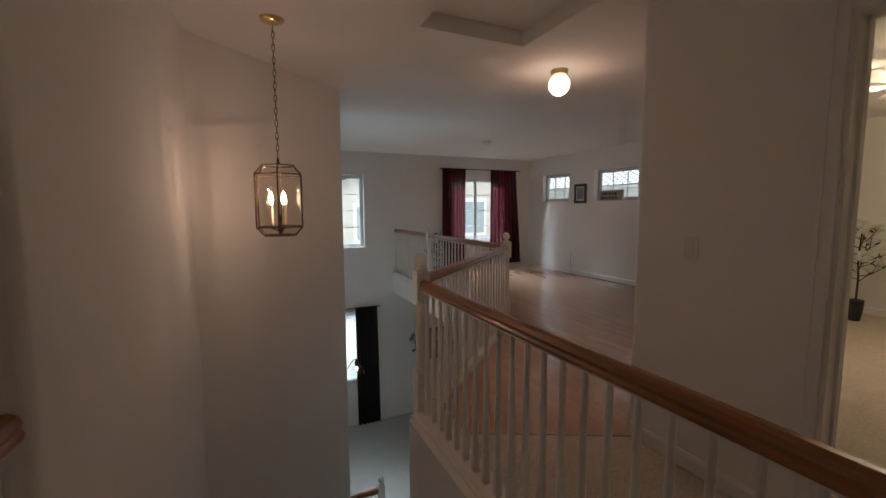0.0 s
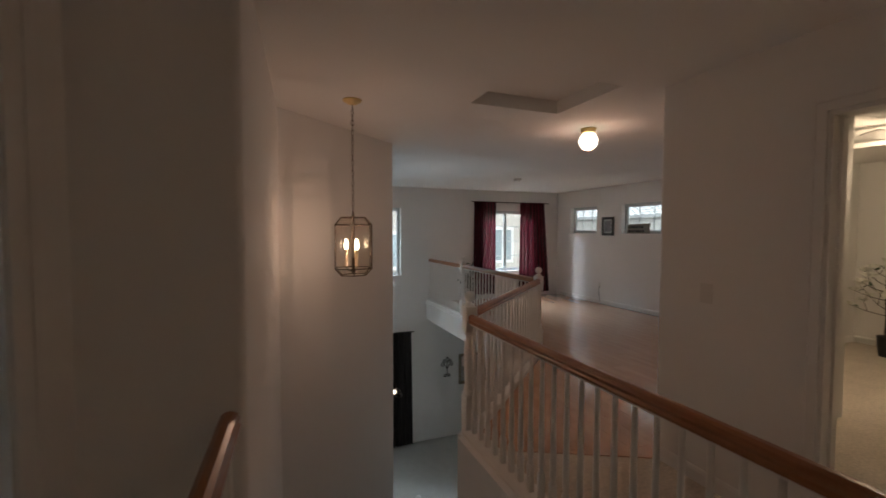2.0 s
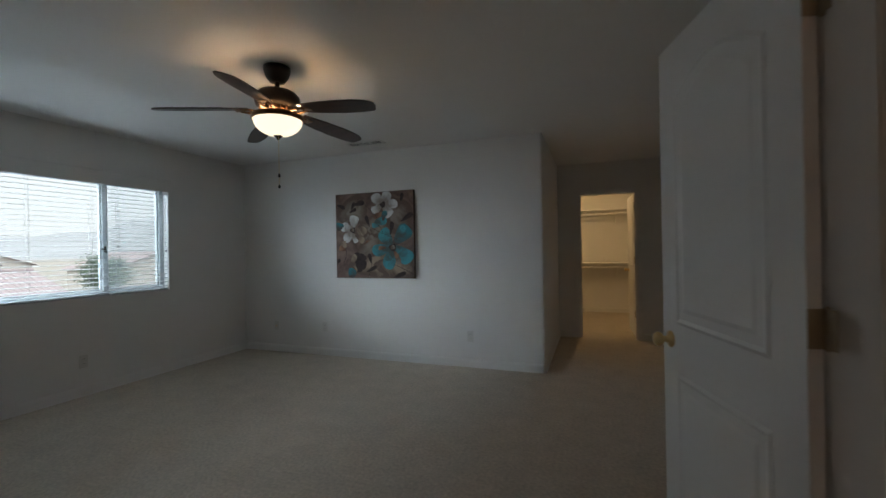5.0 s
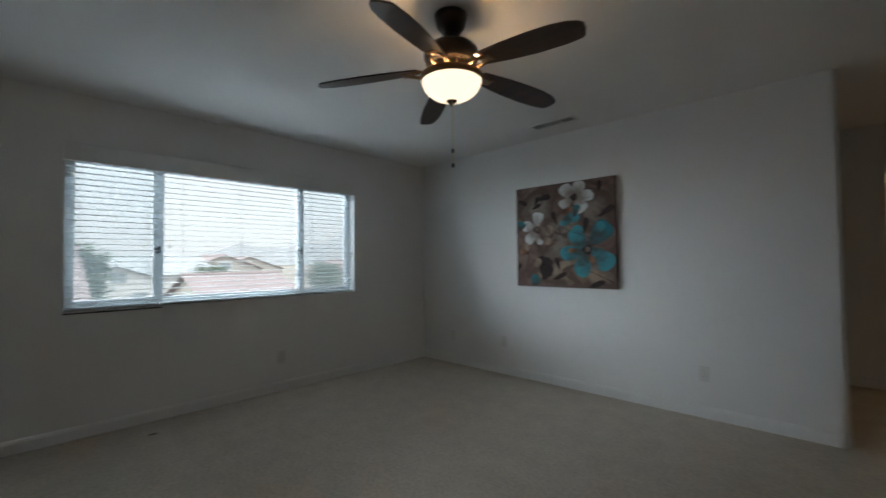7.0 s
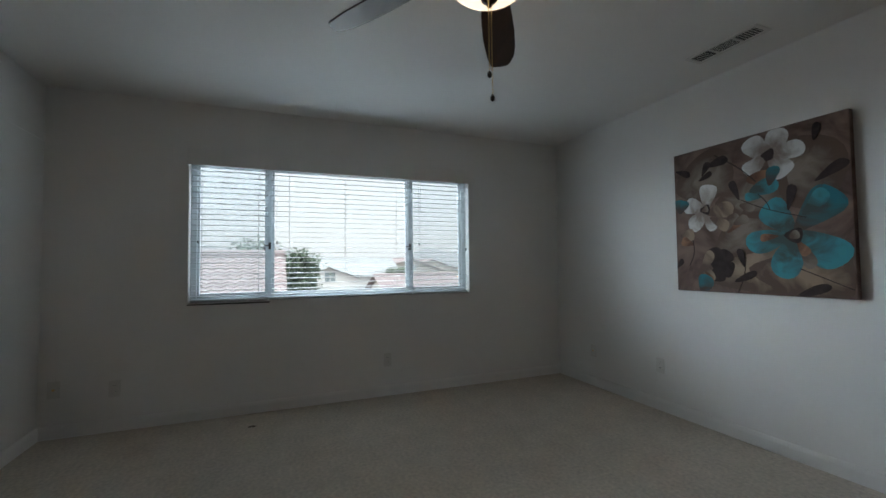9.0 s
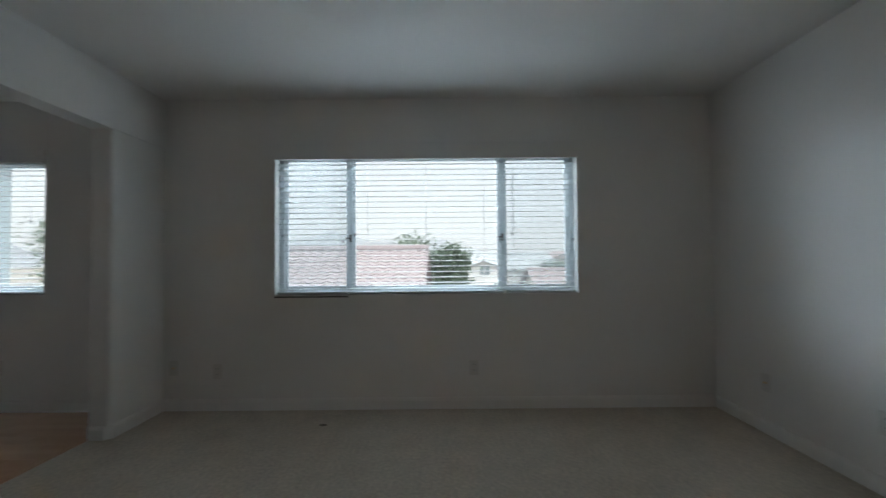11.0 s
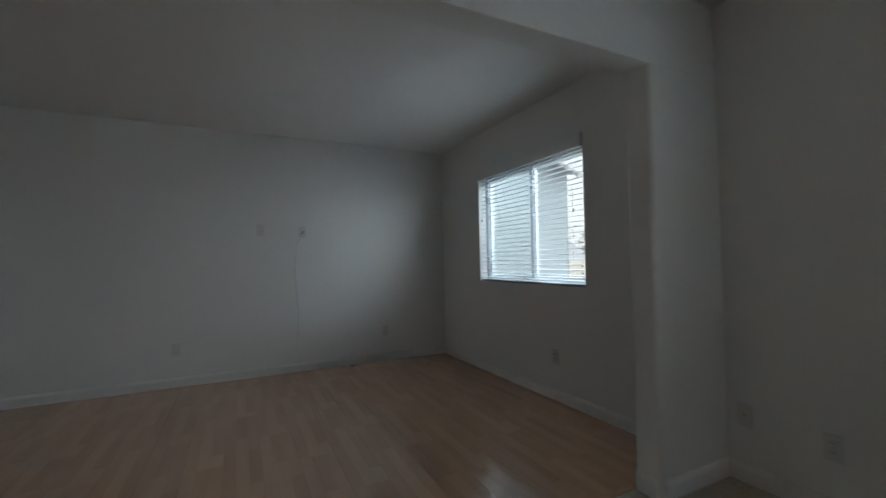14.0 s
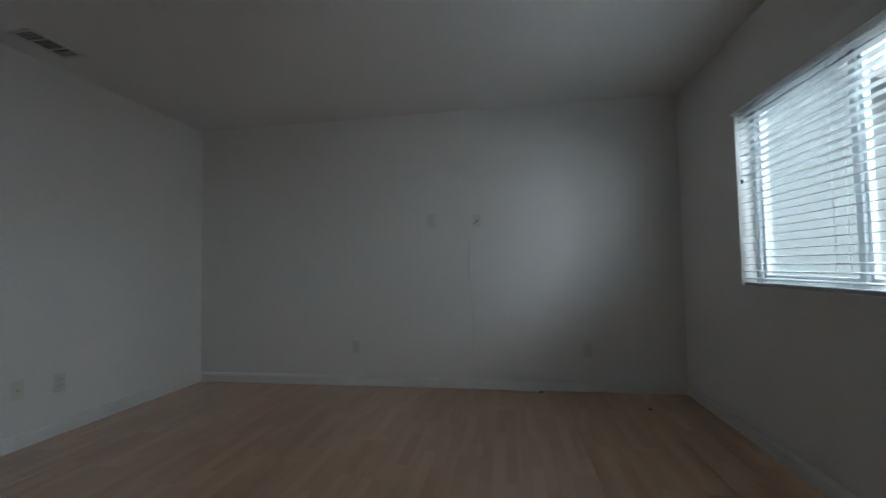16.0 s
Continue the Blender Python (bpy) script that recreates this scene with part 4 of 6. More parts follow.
def paint(name, light, dark, scale=7.0, contrast=1.0, relief=0.35, fade=0.0):
    """Brushed paint: two tones worked into each other, with relief; fade: how far the light tone gathers at the shape's tip."""
    m = bpy.data.materials.new(name)
    m.use_nodes = True
    n, l = m.node_tree.nodes, m.node_tree.links
    b = n["Principled BSDF"]
    b.inputs["Roughness"].default_value, b.inputs["Specular IOR Level"].default_value = 0.7, 0.25
    co, a, c, mp, mix, bp = n.new("ShaderNodeTexCoord"), n.new("ShaderNodeTexNoise"), n.new("ShaderNodeTexNoise"), n.new("ShaderNodeMapRange"), n.new("ShaderNodeMix"), n.new("ShaderNodeBump")
    a.inputs["Scale"].default_value, a.inputs["Detail"].default_value, a.inputs["Distortion"].default_value = scale, 6, 1.6
    c.inputs["Scale"].default_value, c.inputs["Detail"].default_value, c.inputs["Distortion"].default_value = 60, 4, 3.0
    l.new(co.outputs["Object"], a.inputs["Vector"])
    l.new(co.outputs["Object"], c.inputs["Vector"])
    mp.inputs["From Min"].default_value, mp.inputs["From Max"].default_value = 0.5 - 0.2 / contrast, 0.5 + 0.2 / contrast
    l.new(a.outputs[0], mp.inputs["Value"])
    mix.data_type = "RGBA"
    mix.inputs[6].default_value, mix.inputs[7].default_value = (*dark, 1), (*light, 1)
    if fade:
        at, sh = n.new("ShaderNodeAttribute"), n.new("ShaderNodeMath")
        at.attribute_name = "along"
        sh.operation, sh.use_clamp = "MULTIPLY_ADD", True
        sh.inputs[1].default_value = fade
        l.new(at.outputs["Fac"], sh.inputs[0])
        off = n.new("ShaderNodeMath")
        off.operation, off.inputs[1].default_value = "SUBTRACT", 0.5 * fade + 0.02
        l.new(mp.outputs[0], off.inputs[0])
        l.new(off.outputs[0], sh.inputs[2])
        l.new(sh.outputs[0], mix.inputs[0])
    else:
        l.new(mp.outputs[0], mix.inputs[0])
    l.new(mix.outputs[2], b.inputs["Base Color"])
    bp.inputs["Strength"].default_value, bp.inputs["Distance"].default_value = relief, 0.002
    l.new(c.outputs[0], bp.inputs["Height"])
    l.new(bp.outputs[0], b.inputs["Normal"])
    return m


P_BROWN = paint("paint_brown", (0.235, 0.155, 0.125), (0.095, 0.058, 0.048), 4.5, 1.2)
P_WHITE = paint("paint_white", (0.66, 0.66, 0.65), (0.27, 0.22, 0.19), 9, 0.8, fade=1.5)
P_TEAL = paint("paint_teal", (0.065, 0.31, 0.37), (0.07, 0.10, 0.095), 8, 0.9, fade=1.3)
P_DTEAL = paint("paint_deep_teal", (0.035, 0.20, 0.24), (0.09, 0.07, 0.06), 7, 0.9, fade=1.2)
P_DARK = paint("paint_umber", (0.060, 0.038, 0.034), (0.025, 0.016, 0.015), 10)
P_TAN = paint("paint_tan", (0.34, 0.25, 0.18), (0.135, 0.09, 0.07), 6, 1.1, fade=1.6)
P_ORANGE = paint("paint_orange", (0.33, 0.17, 0.10), (0.14, 0.07, 0.045), 8, fade=1.4)
P_GREY = paint("paint_taupe", (0.25, 0.205, 0.17), (0.125, 0.082, 0.062), 6, 1.1, fade=1.6)
art = thing("canvas_painting", ((PX0 + PX1) / 2, YN, PZ0), "square floral canvas, white and teal blossoms on brown", "painting")
part("canvas", boxed(PX0, PX1, PY, YN - 0.002, PZ0, PZ1, 0.004), P_BROWN, art)
layer = [0]


def blot(name, u, v, a, b, turn, mat, label=""):
    """A painted shape on the canvas: centre in 0..1 of its width and height, half-lengths, degrees."""
    layer[0] += 1
    y = PY - 0.0005 - 0.00003 * layer[0]
    cx, cz = PX0 + u * (PX1 - PX0), PZ0 + v * (PZ1 - PZ0)
    t = radians(turn)
    pts = []
    for k in range(20):
        q = 2 * math.pi * k / 20
        s = 1 + 0.06 * math.sin(3 * q + layer[0])
        x, z = a * s * math.cos(q) * (1 - 0.18 * math.cos(q)), b * s * math.sin(q) * (1 + 0.35 * math.cos(q))
        px, pz = cx + x * math.cos(t) - z * math.sin(t), cz + x * math.sin(t) + z * math.cos(t)
        pts.append((min(max(px, PX0 + 0.003), PX1 - 0.003), min(max(pz, PZ0 + 0.003), PZ1 - 0.003)))
    bm = bmesh.new()
    along = bm.verts.layers.float.new("along")
    rings = []
    for f in (1.0, 0.8, 0.55, 0.28):
        ring = [bm.verts.new((cx + (x - cx) * f, y, cz + (z - cz) * f)) for x, z in pts]
        for k, vert in enumerate(ring):
            vert[along] = 1 - f if name == "wash" else 0.5 + 0.5 * f * math.cos(2 * math.pi * k / 20)
        rings.append(ring)
    heart = bm.verts.new((cx, y, cz))
    heart[along] = 1.0 if name == "wash" else 0.5
    hi = rings[0]
    lo = [bm.verts.new((x, PY + 0.001, z)) for x, z in pts]
    for k in range(20):
        for outer, inside in zip(rings, rings[1:]):
            bm.faces.new((outer[k], outer[(k + 1) % 20], inside[(k + 1) % 20], inside[k]))
        bm.faces.new((rings[-1][k], rings[-1][(k + 1) % 20], heart))
        bm.faces.new((hi[k], hi[(k + 1) % 20], lo[(k + 1) % 20], lo[k]))
    bmesh.ops.recalc_face_normals(bm, faces=bm.faces[:])
    return part(name, bm, mat, art, label)


def stroke(u0, v0, u1, v1, bend, mat=None):
    layer[0] += 1
    y = PY - 0.0005 - 0.00003 * layer[0]
    w, h = PX1 - PX0, PZ1 - PZ0
    pts = []
    for k in range(9):
        s = k / 8
        pts.append((PX0 + w * (u0 + (u1 - u0) * s + bend * math.sin(math.pi * s)), y, PZ0 + h * (v0 + (v1 - v0) * s)))
    part("stem", tube(bmesh.new(), pts, 0.0028, 4), mat or P_DARK, art)


for u, v, a, b, t, mt in ((0.24, 0.80, 0.22, 0.17, 20, P_GREY), (0.78, 0.72, 0.25, 0.20, -30, P_GREY), (0.52, 0.18, 0.32, 0.18, 5, P_TAN), (0.80, 0.12, 0.26, 0.16, -8, P_TAN), (0.48, 0.40, 0.22, 0.16, 40, P_GREY), (0.55, 0.62, 0.22, 0.15, 10, P_GREY)):
    blot("wash", u, v, a, b, t, mt)
for s in ((0.30, 0.93, 0.55, 0.70, 0.02), (0.46, 0.60, 0.80, 0.45, -0.03), (0.42, 0.0, 0.47, 0.26, 0.02), (0.76, 0.16, 0.99, 0.05, 0.0), (0.10, 0.18, 0.13, 0.36, 0.02), (0.56, 0.62, 0.62, 0.52, 0.01)):
    stroke(*s)
for u, v, a, b, t, mt in (  # white blossom, top
        (0.55, 0.915, 0.090, 0.062, 128, P_WHITE), (0.665, 0.93, 0.085, 0.062, 70, P_WHITE), (0.73, 0.85, 0.095, 0.052, 5, P_WHITE), (0.54, 0.80, 0.080, 0.050, 212, P_WHITE), (0.68, 0.765, 0.085, 0.058, -55, P_WHITE),
        (0.625, 0.852, 0.036, 0.032, 0, P_DARK), (0.61, 0.835, 0.030, 0.012, -60, P_DARK),
        (0.57, 0.72, 0.07, 0.045, 0, P_ORANGE), (0.60, 0.66, 0.085, 0.05, 10, P_TEAL), (0.64, 0.73, 0.06, 0.035, 70, P_DTEAL), (0.52, 0.61, 0.05, 0.025, 170, P_TEAL),
        # white blossom, side
        (0.245, 0.67, 0.090, 0.058, 82, P_WHITE), (0.14, 0.60, 0.085, 0.055, 162, P_WHITE), (0.165, 0.49, 0.085, 0.055, 222, P_WHITE), (0.262, 0.465, 0.058, 0.040, -60, P_WHITE), (0.34, 0.55, 0.095, 0.052, 2, P_TAN), (0.33, 0.46, 0.075, 0.035, -35, P_TAN), (0.23, 0.567, 0.036, 0.033, 0, P_DARK), (0.228, 0.57, 0.024, 0.022, 20, P_GREY), (0.44, 0.54, 0.050, 0.030, 60, P_GREY), (0.50, 0.55, 0.050, 0.028, -20, P_GREY), (0.43, 0.44, 0.070, 0.016, 35, P_ORANGE),
        # large teal blossom
        (0.655, 0.478, 0.122, 0.078, 125, P_TEAL), (0.863, 0.503, 0.144, 0.088, 45, P_DTEAL), (0.85, 0.54, 0.085, 0.040, 50, P_TEAL), (0.873, 0.266, 0.144, 0.088, -35, P_TEAL), (0.702, 0.210, 0.128, 0.080, 250, P_TEAL), (0.583, 0.329, 0.124, 0.070, 190, P_TEAL), (0.80, 0.22, 0.075, 0.032, -70, P_GREY), (0.78, 0.27, 0.05, 0.025, -60, P_ORANGE), (0.60, 0.35, 0.05, 0.022, 185, P_ORANGE), (0.742, 0.352, 0.046, 0.042, 0, P_DARK), (0.742, 0.355, 0.028, 0.026, 30, P_GREY),
        # dark blossom
        (0.28, 0.25, 0.062, 0.05, 100, P_DARK), (0.345, 0.235, 0.062, 0.05, 40, P_DARK), (0.355, 0.16, 0.062, 0.05, -25, P_DARK), (0.295, 0.12, 0.062, 0.05, -90, P_DARK), (0.31, 0.185, 0.05, 0.05, 0, P_DARK), (0.235, 0.225, 0.072, 0.034, 62, P_TAN), (0.235, 0.125, 0.070, 0.030, -48, P_TAN), (0.245, 0.10, 0.045, 0.016, -50, P_ORANGE),
        (0.10, 0.40, 0.055, 0.04, 0, P_TAN), (0.08, 0.35, 0.05, 0.03, 160, P_ORANGE), (0.05, 0.62, 0.05, 0.055, 80, P_DTEAL), (0.21, 0.06, 0.07, 0.055, 80, P_DTEAL), (0.41, 0.49, 0.04, 0.03, 0, P_GREY), (0.46, 0.47, 0.05, 0.03, 20, P_GREY),
        # leaves
        (0.93, 0.70, 0.085, 0.028, 30, P_DARK), (0.42, 0.68, 0.07, 0.022, 110, P_DARK), (0.73, 0.59, 0.075, 0.024, 80, P_DARK), (0.45, 0.24, 0.06, 0.022, 105, P_DARK), (0.48, 0.11, 0.075, 0.022, 25, P_DARK), (0.83, 0.04, 0.085, 0.025, 22, P_DARK), (0.08, 0.85, 0.06, 0.022, -25, P_DARK), (0.24, 0.86, 0.05, 0.022, 60, P_DARK), (0.24, 0.80, 0.055, 0.018, 25, P_DARK), (0.03, 0.20, 0.04, 0.018, 50, P_DARK), (0.86, 0.93, 0.05, 0.02, 80, P_DARK), (0.16, 0.74, 0.060, 0.025, 70, P_GREY), (0.33, 0.88, 0.07, 0.03, 10, P_DARK)):
    blot("petal" if mt not in (P_DARK,) else "leaf", u, v, a, b, t, mt)

# ---- railings ----
RAIL = [(-0.030, 0.0), (0.030, 0.0), (0.033, 0.012), (0.027, 0.022), (0.031, 0.036), (0.024, 0.052), (0.010, 0.060), (-0.010, 0.060), (-0.024, 0.052), (-0.031, 0.036), (-0.027, 0.022), (-0.033, 0.012)]


def newel(rail, x, y, z=0.0, top=1.075):
    bm = bmesh.new()
    box(bm, x - 0.044, x + 0.044, y - 0.044, y + 0.044, z, z + 0.30, 0.004)
    lathe(bm, [(0.044, 0.30), (0.047, 0.315), (0.036, 0.33), (0.040, 0.345), (0.033, 0.37), (0.036, 0.45), (0.041, 0.56), (0.036, 0.68), (0.032, 0.735), (0.042, 0.75), (0.036, 0.765), (0.044, 0.78)], x, y, z, 16)
    box(bm, x - 0.044, x + 0.044, y - 0.044, y + 0.044, z + 0.78, z + top - 0.115, 0.004)
    post = part("newel_post", bm, M_WHITE, rail)
    bm = lathe(bmesh.new(), [(0.040, top - 0.115), (0.043, top - 0.105), (0.022, top - 0.095), (0.020, top - 0.085)] + [(0.041 * math.sin(radians(a)), top - 0.046 - 0.041 * math.cos(radians(a))) for a in range(28, 181, 19)], x, y, z, 18)
    part("ball_finial", bm, M_WHITE, post, "", True)


def railing(p, q, label, posts, z=0.0, gap=0.102, low=0.05, RT=0.93):
    """Level oak handrail on white turned balusters from p to q."""
    p, q = Vector(p), Vector(q)
    r = thing("stair_railing", (p.x, p.y, z), label, "railing", "upstairs railings")
    part("handrail", profile_run(bmesh.new(), RAIL, (p.x, p.y, z + RT - 0.060), (q.x, q.y, z + RT - 0.060)), M_OAK, r, "varnished reddish oak handrail")
    d = (q - p).normalized()
    part("fillet", profile_run(bmesh.new(), [(-0.02, 0), (0.02, 0), (0.02, 0.012), (-0.02, 0.012)], (p.x, p.y, z + RT - 0.072), (q.x, q.y, z + RT - 0.072)), M_WHITE, r)
    part("shoe_rail", profile_run(bmesh.new(), [(-0.075, 0), (0.075, 0), (0.075, low - 0.01), (0.065, low), (-0.065, low), (-0.075, low - 0.01)], (p.x, p.y, z + 0.0005), (q.x, q.y, z + 0.0005)), M_WHITE, r)
    n = max(2, int((q - p).length / gap))
    bm = bmesh.new()
    s = p + d * ((q - p).length / n) * 0.5
    top = RT - 0.070
    box(bm, s.x - 0.016, s.x + 0.016, s.y - 0.016, s.y + 0.016, z + low, z + low + 0.16, 0.002)
    lathe(bm, [(0.016, low + 0.16), (0.018, low + 0.168), (0.012, low + 0.178), (0.0165, low + 0.20), (0.0165, low + 0.26), (0.0135, low + 0.45), (0.0105, top)], s.x, s.y, z, 8)
    first = part("baluster", bm, M_WHITE, r, "", True)
    for k in range(1, n):
        twin(first, Matrix.Translation((*(d * ((q - p).length / n) * k), 0)))
    for x, y in posts:
        newel(r, x, y, z)
    return r


railing((A.x, A.y - 0.04), (A.x, 0.38), "oak handrail on white balusters along the stairwell", [(A.x, A.y), (A.x, 0.34)], RT=0.905)
railing((A.x + 0.03, A.y + 0.03), (B.x - 0.03, B.y - 0.03), "diagonal oak handrail on white balusters at the loft", [])
railing((B.x, B.y + 0.04), (D.x, D.y - 0.005), "oak handrail on white balusters along the loft edge", [(B.x, B.y), (B.x, 6.55)])
railing((-0.395, 1.40), (-0.425, 0.44), "short oak handrail with white balusters at the stair top", [(-0.43, 0.375)])
r = railing((0.90, 5.0), (1.37, 5.0), "lower oak handrail with a white newel post", [(1.41, 5.0)], LOW)

# white fascia at the edge of the loft and stairwell
structure("fascia_loft", box(boxed(2.66, 2.80, 4.30, YF, -0.365, 0.0, 0.004), 2.64, 2.66, 4.30, YF, -0.07, -0.002, 0.003), M_TRIM, "white painted fascia under the loft edge", "fascia")
structure("fascia_diagonal", prism(bmesh.new(), [(A.x - 0.08, A.y + 0.02), (A.x + 0.02, A.y - 0.08), (2.82, 4.24), (2.66, 4.34)], -0.365, 0.0), M_TRIM, "white painted fascia under the loft edge", "fascia")
structure("wall_stair_east", boxed(EDGE - 0.002, EDGE + 0.16, 0.40, A.y + 0.0, LOW, -0.005), M_WALL, "white painted drywall below the hall floor", "wall")
structure("trim_stair_east", prism(bmesh.new(), [(EDGE - 0.03, 0.38), (EDGE + 0.02, 0.38), (EDGE + 0.02, 2.63), (EDGE - 0.03, 2.60)], -0.035, 0.030), M_TRIM, "white painted nosing at the stairwell edge", "trim")
structure("wall_stair_south", boxed(-0.6, 1.12, 0.26, 0.40, LOW, -0.3), M_WALL, "white painted drywall under the landing", "wall")
# stairs: first flight north, landing, second flight east
st = tagged(new("staircase"), "carpeted stair down to the living room", "staircase", kind="structure")
for i in range(1, 9):
    z = -0.19 * i
    part("step", boxed(-0.34, EDGE - 0.003, 0.40 + 0.255 * (i - 1), 0.40 + 0.255 * i, z - 0.19, z, 0.008), M_CARPET_LOW, st)
part("landing", boxed(-0.33, EDGE - 0.003, 2.44, 4.2, -1.90, -1.71), M_CARPET_LOW, st)
for i in range(1, 7):
    z = -1.71 - 0.19 * i
    part("step", boxed(EDGE + 0.255 * (i - 1), EDGE + 0.255 * i, 2.9, 4.05, z - 0.19, z, 0.008), M_CARPET_LOW, st)

# ---- hall and loft lamps ----
lx, ly = 0.25, 2.95
lan = thing("hanging_lantern", (lx, ly, C), "brass and glass hexagonal lantern with lit candle bulbs", "pendant lamp")
part("canopy", lathe(bmesh.new(), [(0.012, -0.035), (0.03, -0.030), (0.064, -0.012), (0.068, -0.0005)], lx, ly, C, 24), M_BRASS, lan, "", True)
links = 21
lz0, lz1 = C - 0.035, 1.655
for k in range(links):
    z = lz0 + (lz1 - lz0) * (k + 0.5) / links
    hh = (lz0 - lz1) / links * 0.62
    bm = bmesh.new()
    ring = [(0.008 * math.cos(2 * math.pi * j / 10), hh * math.sin(2 * math.pi * j / 10)) for j in range(11)]
    pts = [(lx + (x if k % 2 else 0), ly + (0 if k % 2 else x), z + v) for x, v in ring]
    tube(bm, pts, 0.0022, 5)
    part("chain_link", bm, M_AGED, lan)
part("hook", lathe(bmesh.new(), [(0.0, 1.612), (0.018, 1.612), (0.010, 1.625), (0.006, 1.65), (0.0, 1.66)], lx, ly, 0, 12), M_AGED, lan, "", True)
HEX = [radians(-96.5 + 60 * k) for k in range(6)]


def hexagon(r, z):
    return [(lx + r * math.cos(a), ly + r * math.sin(a), z) for a in HEX]


lev = [hexagon(0.097, 1.606), hexagon(0.145, 1.553), hexagon(0.145, 1.243), hexagon(0.097, 1.193)]
for ring in lev:
    for k in range(6):
        part("bar", tube(bmesh.new(), [ring[k], ring[(k + 1) % 6]], 0.0042, 6), M_AGED, lan)
for lo, hi in zip(lev, lev[1:]):
    for k in range(6):
        part("bar", tube(bmesh.new(), [lo[k], hi[k]], 0.0046, 6), M_AGED, lan)
        bm = bmesh.new()
        f = bm.faces.new([bm.verts.new(v) for v in (lo[k], lo[(k + 1) % 6], hi[(k + 1) % 6], hi[k])])
        g = bmesh.ops.extrude_face_region(bm, geom=[f])
        bmesh.ops.translate(bm, verts=[v for v in g["geom"] if isinstance(v, bmesh.types.BMVert)], vec=f.normal * 0.002)
        p = part("glass_pane", bm, M_LGLASS, lan, "clear bevelled glass pane")
        p.visible_shadow = False
part("stem", lathe(bmesh.new(), [(0.0, 1.205), (0.012, 1.21), (0.02, 1.225), (0.006, 1.24), (0.006, 1.30), (0.014, 1.31), (0.0, 1.32)], lx, ly, 0, 12), M_AGED, lan, "", True)
for k in range(3):
    a = radians(-186.5 + 120 * k)
    cx, cy = lx + 0.048 * math.cos(a), ly + 0.048 * math.sin(a)
    part("arm", tube(bmesh.new(), [(lx, ly, 1.235), (lx + 0.02 * math.cos(a), ly + 0.02 * math.sin(a), 1.222), (lx + 0.042 * math.cos(a), ly + 0.042 * math.sin(a), 1.232), (cx, cy, 1.26)], 0.004, 6), M_AGED, lan, "", True)
    candle = part("candle_sleeve", lathe(bmesh.new(), [(0.016, 1.255), (0.018, 1.262), (0.011, 1.268), (0.011, 1.375), (0.0, 1.378)], cx, cy, 0, 12), M_CANDLE, lan, "cream candle sleeve", True)
    part("flame_bulb", lathe(bmesh.new(), [(0.007, 1.376), (0.013, 1.395), (0.0145, 1.41), (0.010, 1.432), (0.003, 1.452), (0.0, 1.456)], cx, cy, 0, 12), M_FLAME, candle, "lit flame bulb", True)
    bulb(cx, cy, 1.470, 0.27, 0.006, WARM)


def globe_light(x, y, watts, label):
    g = thing("globe_light", (x, y, C), label, "ceiling light", "globe lights")
    part("base", lathe(bmesh.new(), [(0.050, -0.042), (0.062, -0.036), (0.068, -0.018), (0.066, -0.0005)], x, y, C, 24), M_BRASS, g, "", True)
    part("globe", ball(bmesh.new(), x, y, C - 0.112, 0.084, 24), M_GLOBE, g, "glowing white glass globe", True)
    bulb(x, y, C - 0.225, watts, 0.06, (1.0, 0.57, 0.39))


globe_light(2.37, 2.98, 0.95, "lit white glass globe on a brass ceiling base")
# second globe is out of view, added to brighten the door pier and hall
globe_light(1.35, -1.0, 0.56, "unseen white glass globe added to light the hall")

# ---- loft ----
def cloth(name, colour, through_light, clear=0.0):
    m = bpy.data.materials.new(name)
    m.use_nodes = True
    n, l = m.node_tree.nodes, m.node_tree.links
    b = n["Principled BSDF"]
    b.inputs["Base Color"].default_value, b.inputs["Roughness"].default_value = (*colour, 1), 0.85
    t, x, c, y = n.new("ShaderNodeBsdfTranslucent"), n.new("ShaderNodeMixShader"), n.new("ShaderNodeBsdfTransparent"), n.new("ShaderNodeMixShader")
    t.inputs[0].default_value = (*[min(1, v * 1.6) for v in colour], 1)
    x.inputs[0].default_value, y.inputs[0].default_value = through_light, clear
    w = n.new("ShaderNodeTexWave")
    w.inputs["Scale"].default_value = 180
    bp = n.new("ShaderNodeBump")
    bp.inputs["Strength"].default_value = 0.15
    l.new(w.outputs[0], bp.inputs["Height"])
    l.new(bp.outputs[0], b.inputs["Normal"])
    l.new(b.outputs[0], x.inputs[1])
    l.new(t.outputs[0], x.inputs[2])
    l.new(x.outputs[0], y.inputs[1])
    l.new(c.outputs[0], y.inputs[2])
    l.new(y.outputs[0], n["Material Output"].inputs[0])
    return m


M_BURG = cloth("burgundy_sheer", (0.115, 0.011, 0.024), 0.28, 0.18)
M_DARKCLOTH = cloth("black_cloth", (0.012, 0.009, 0.009), 0.05)


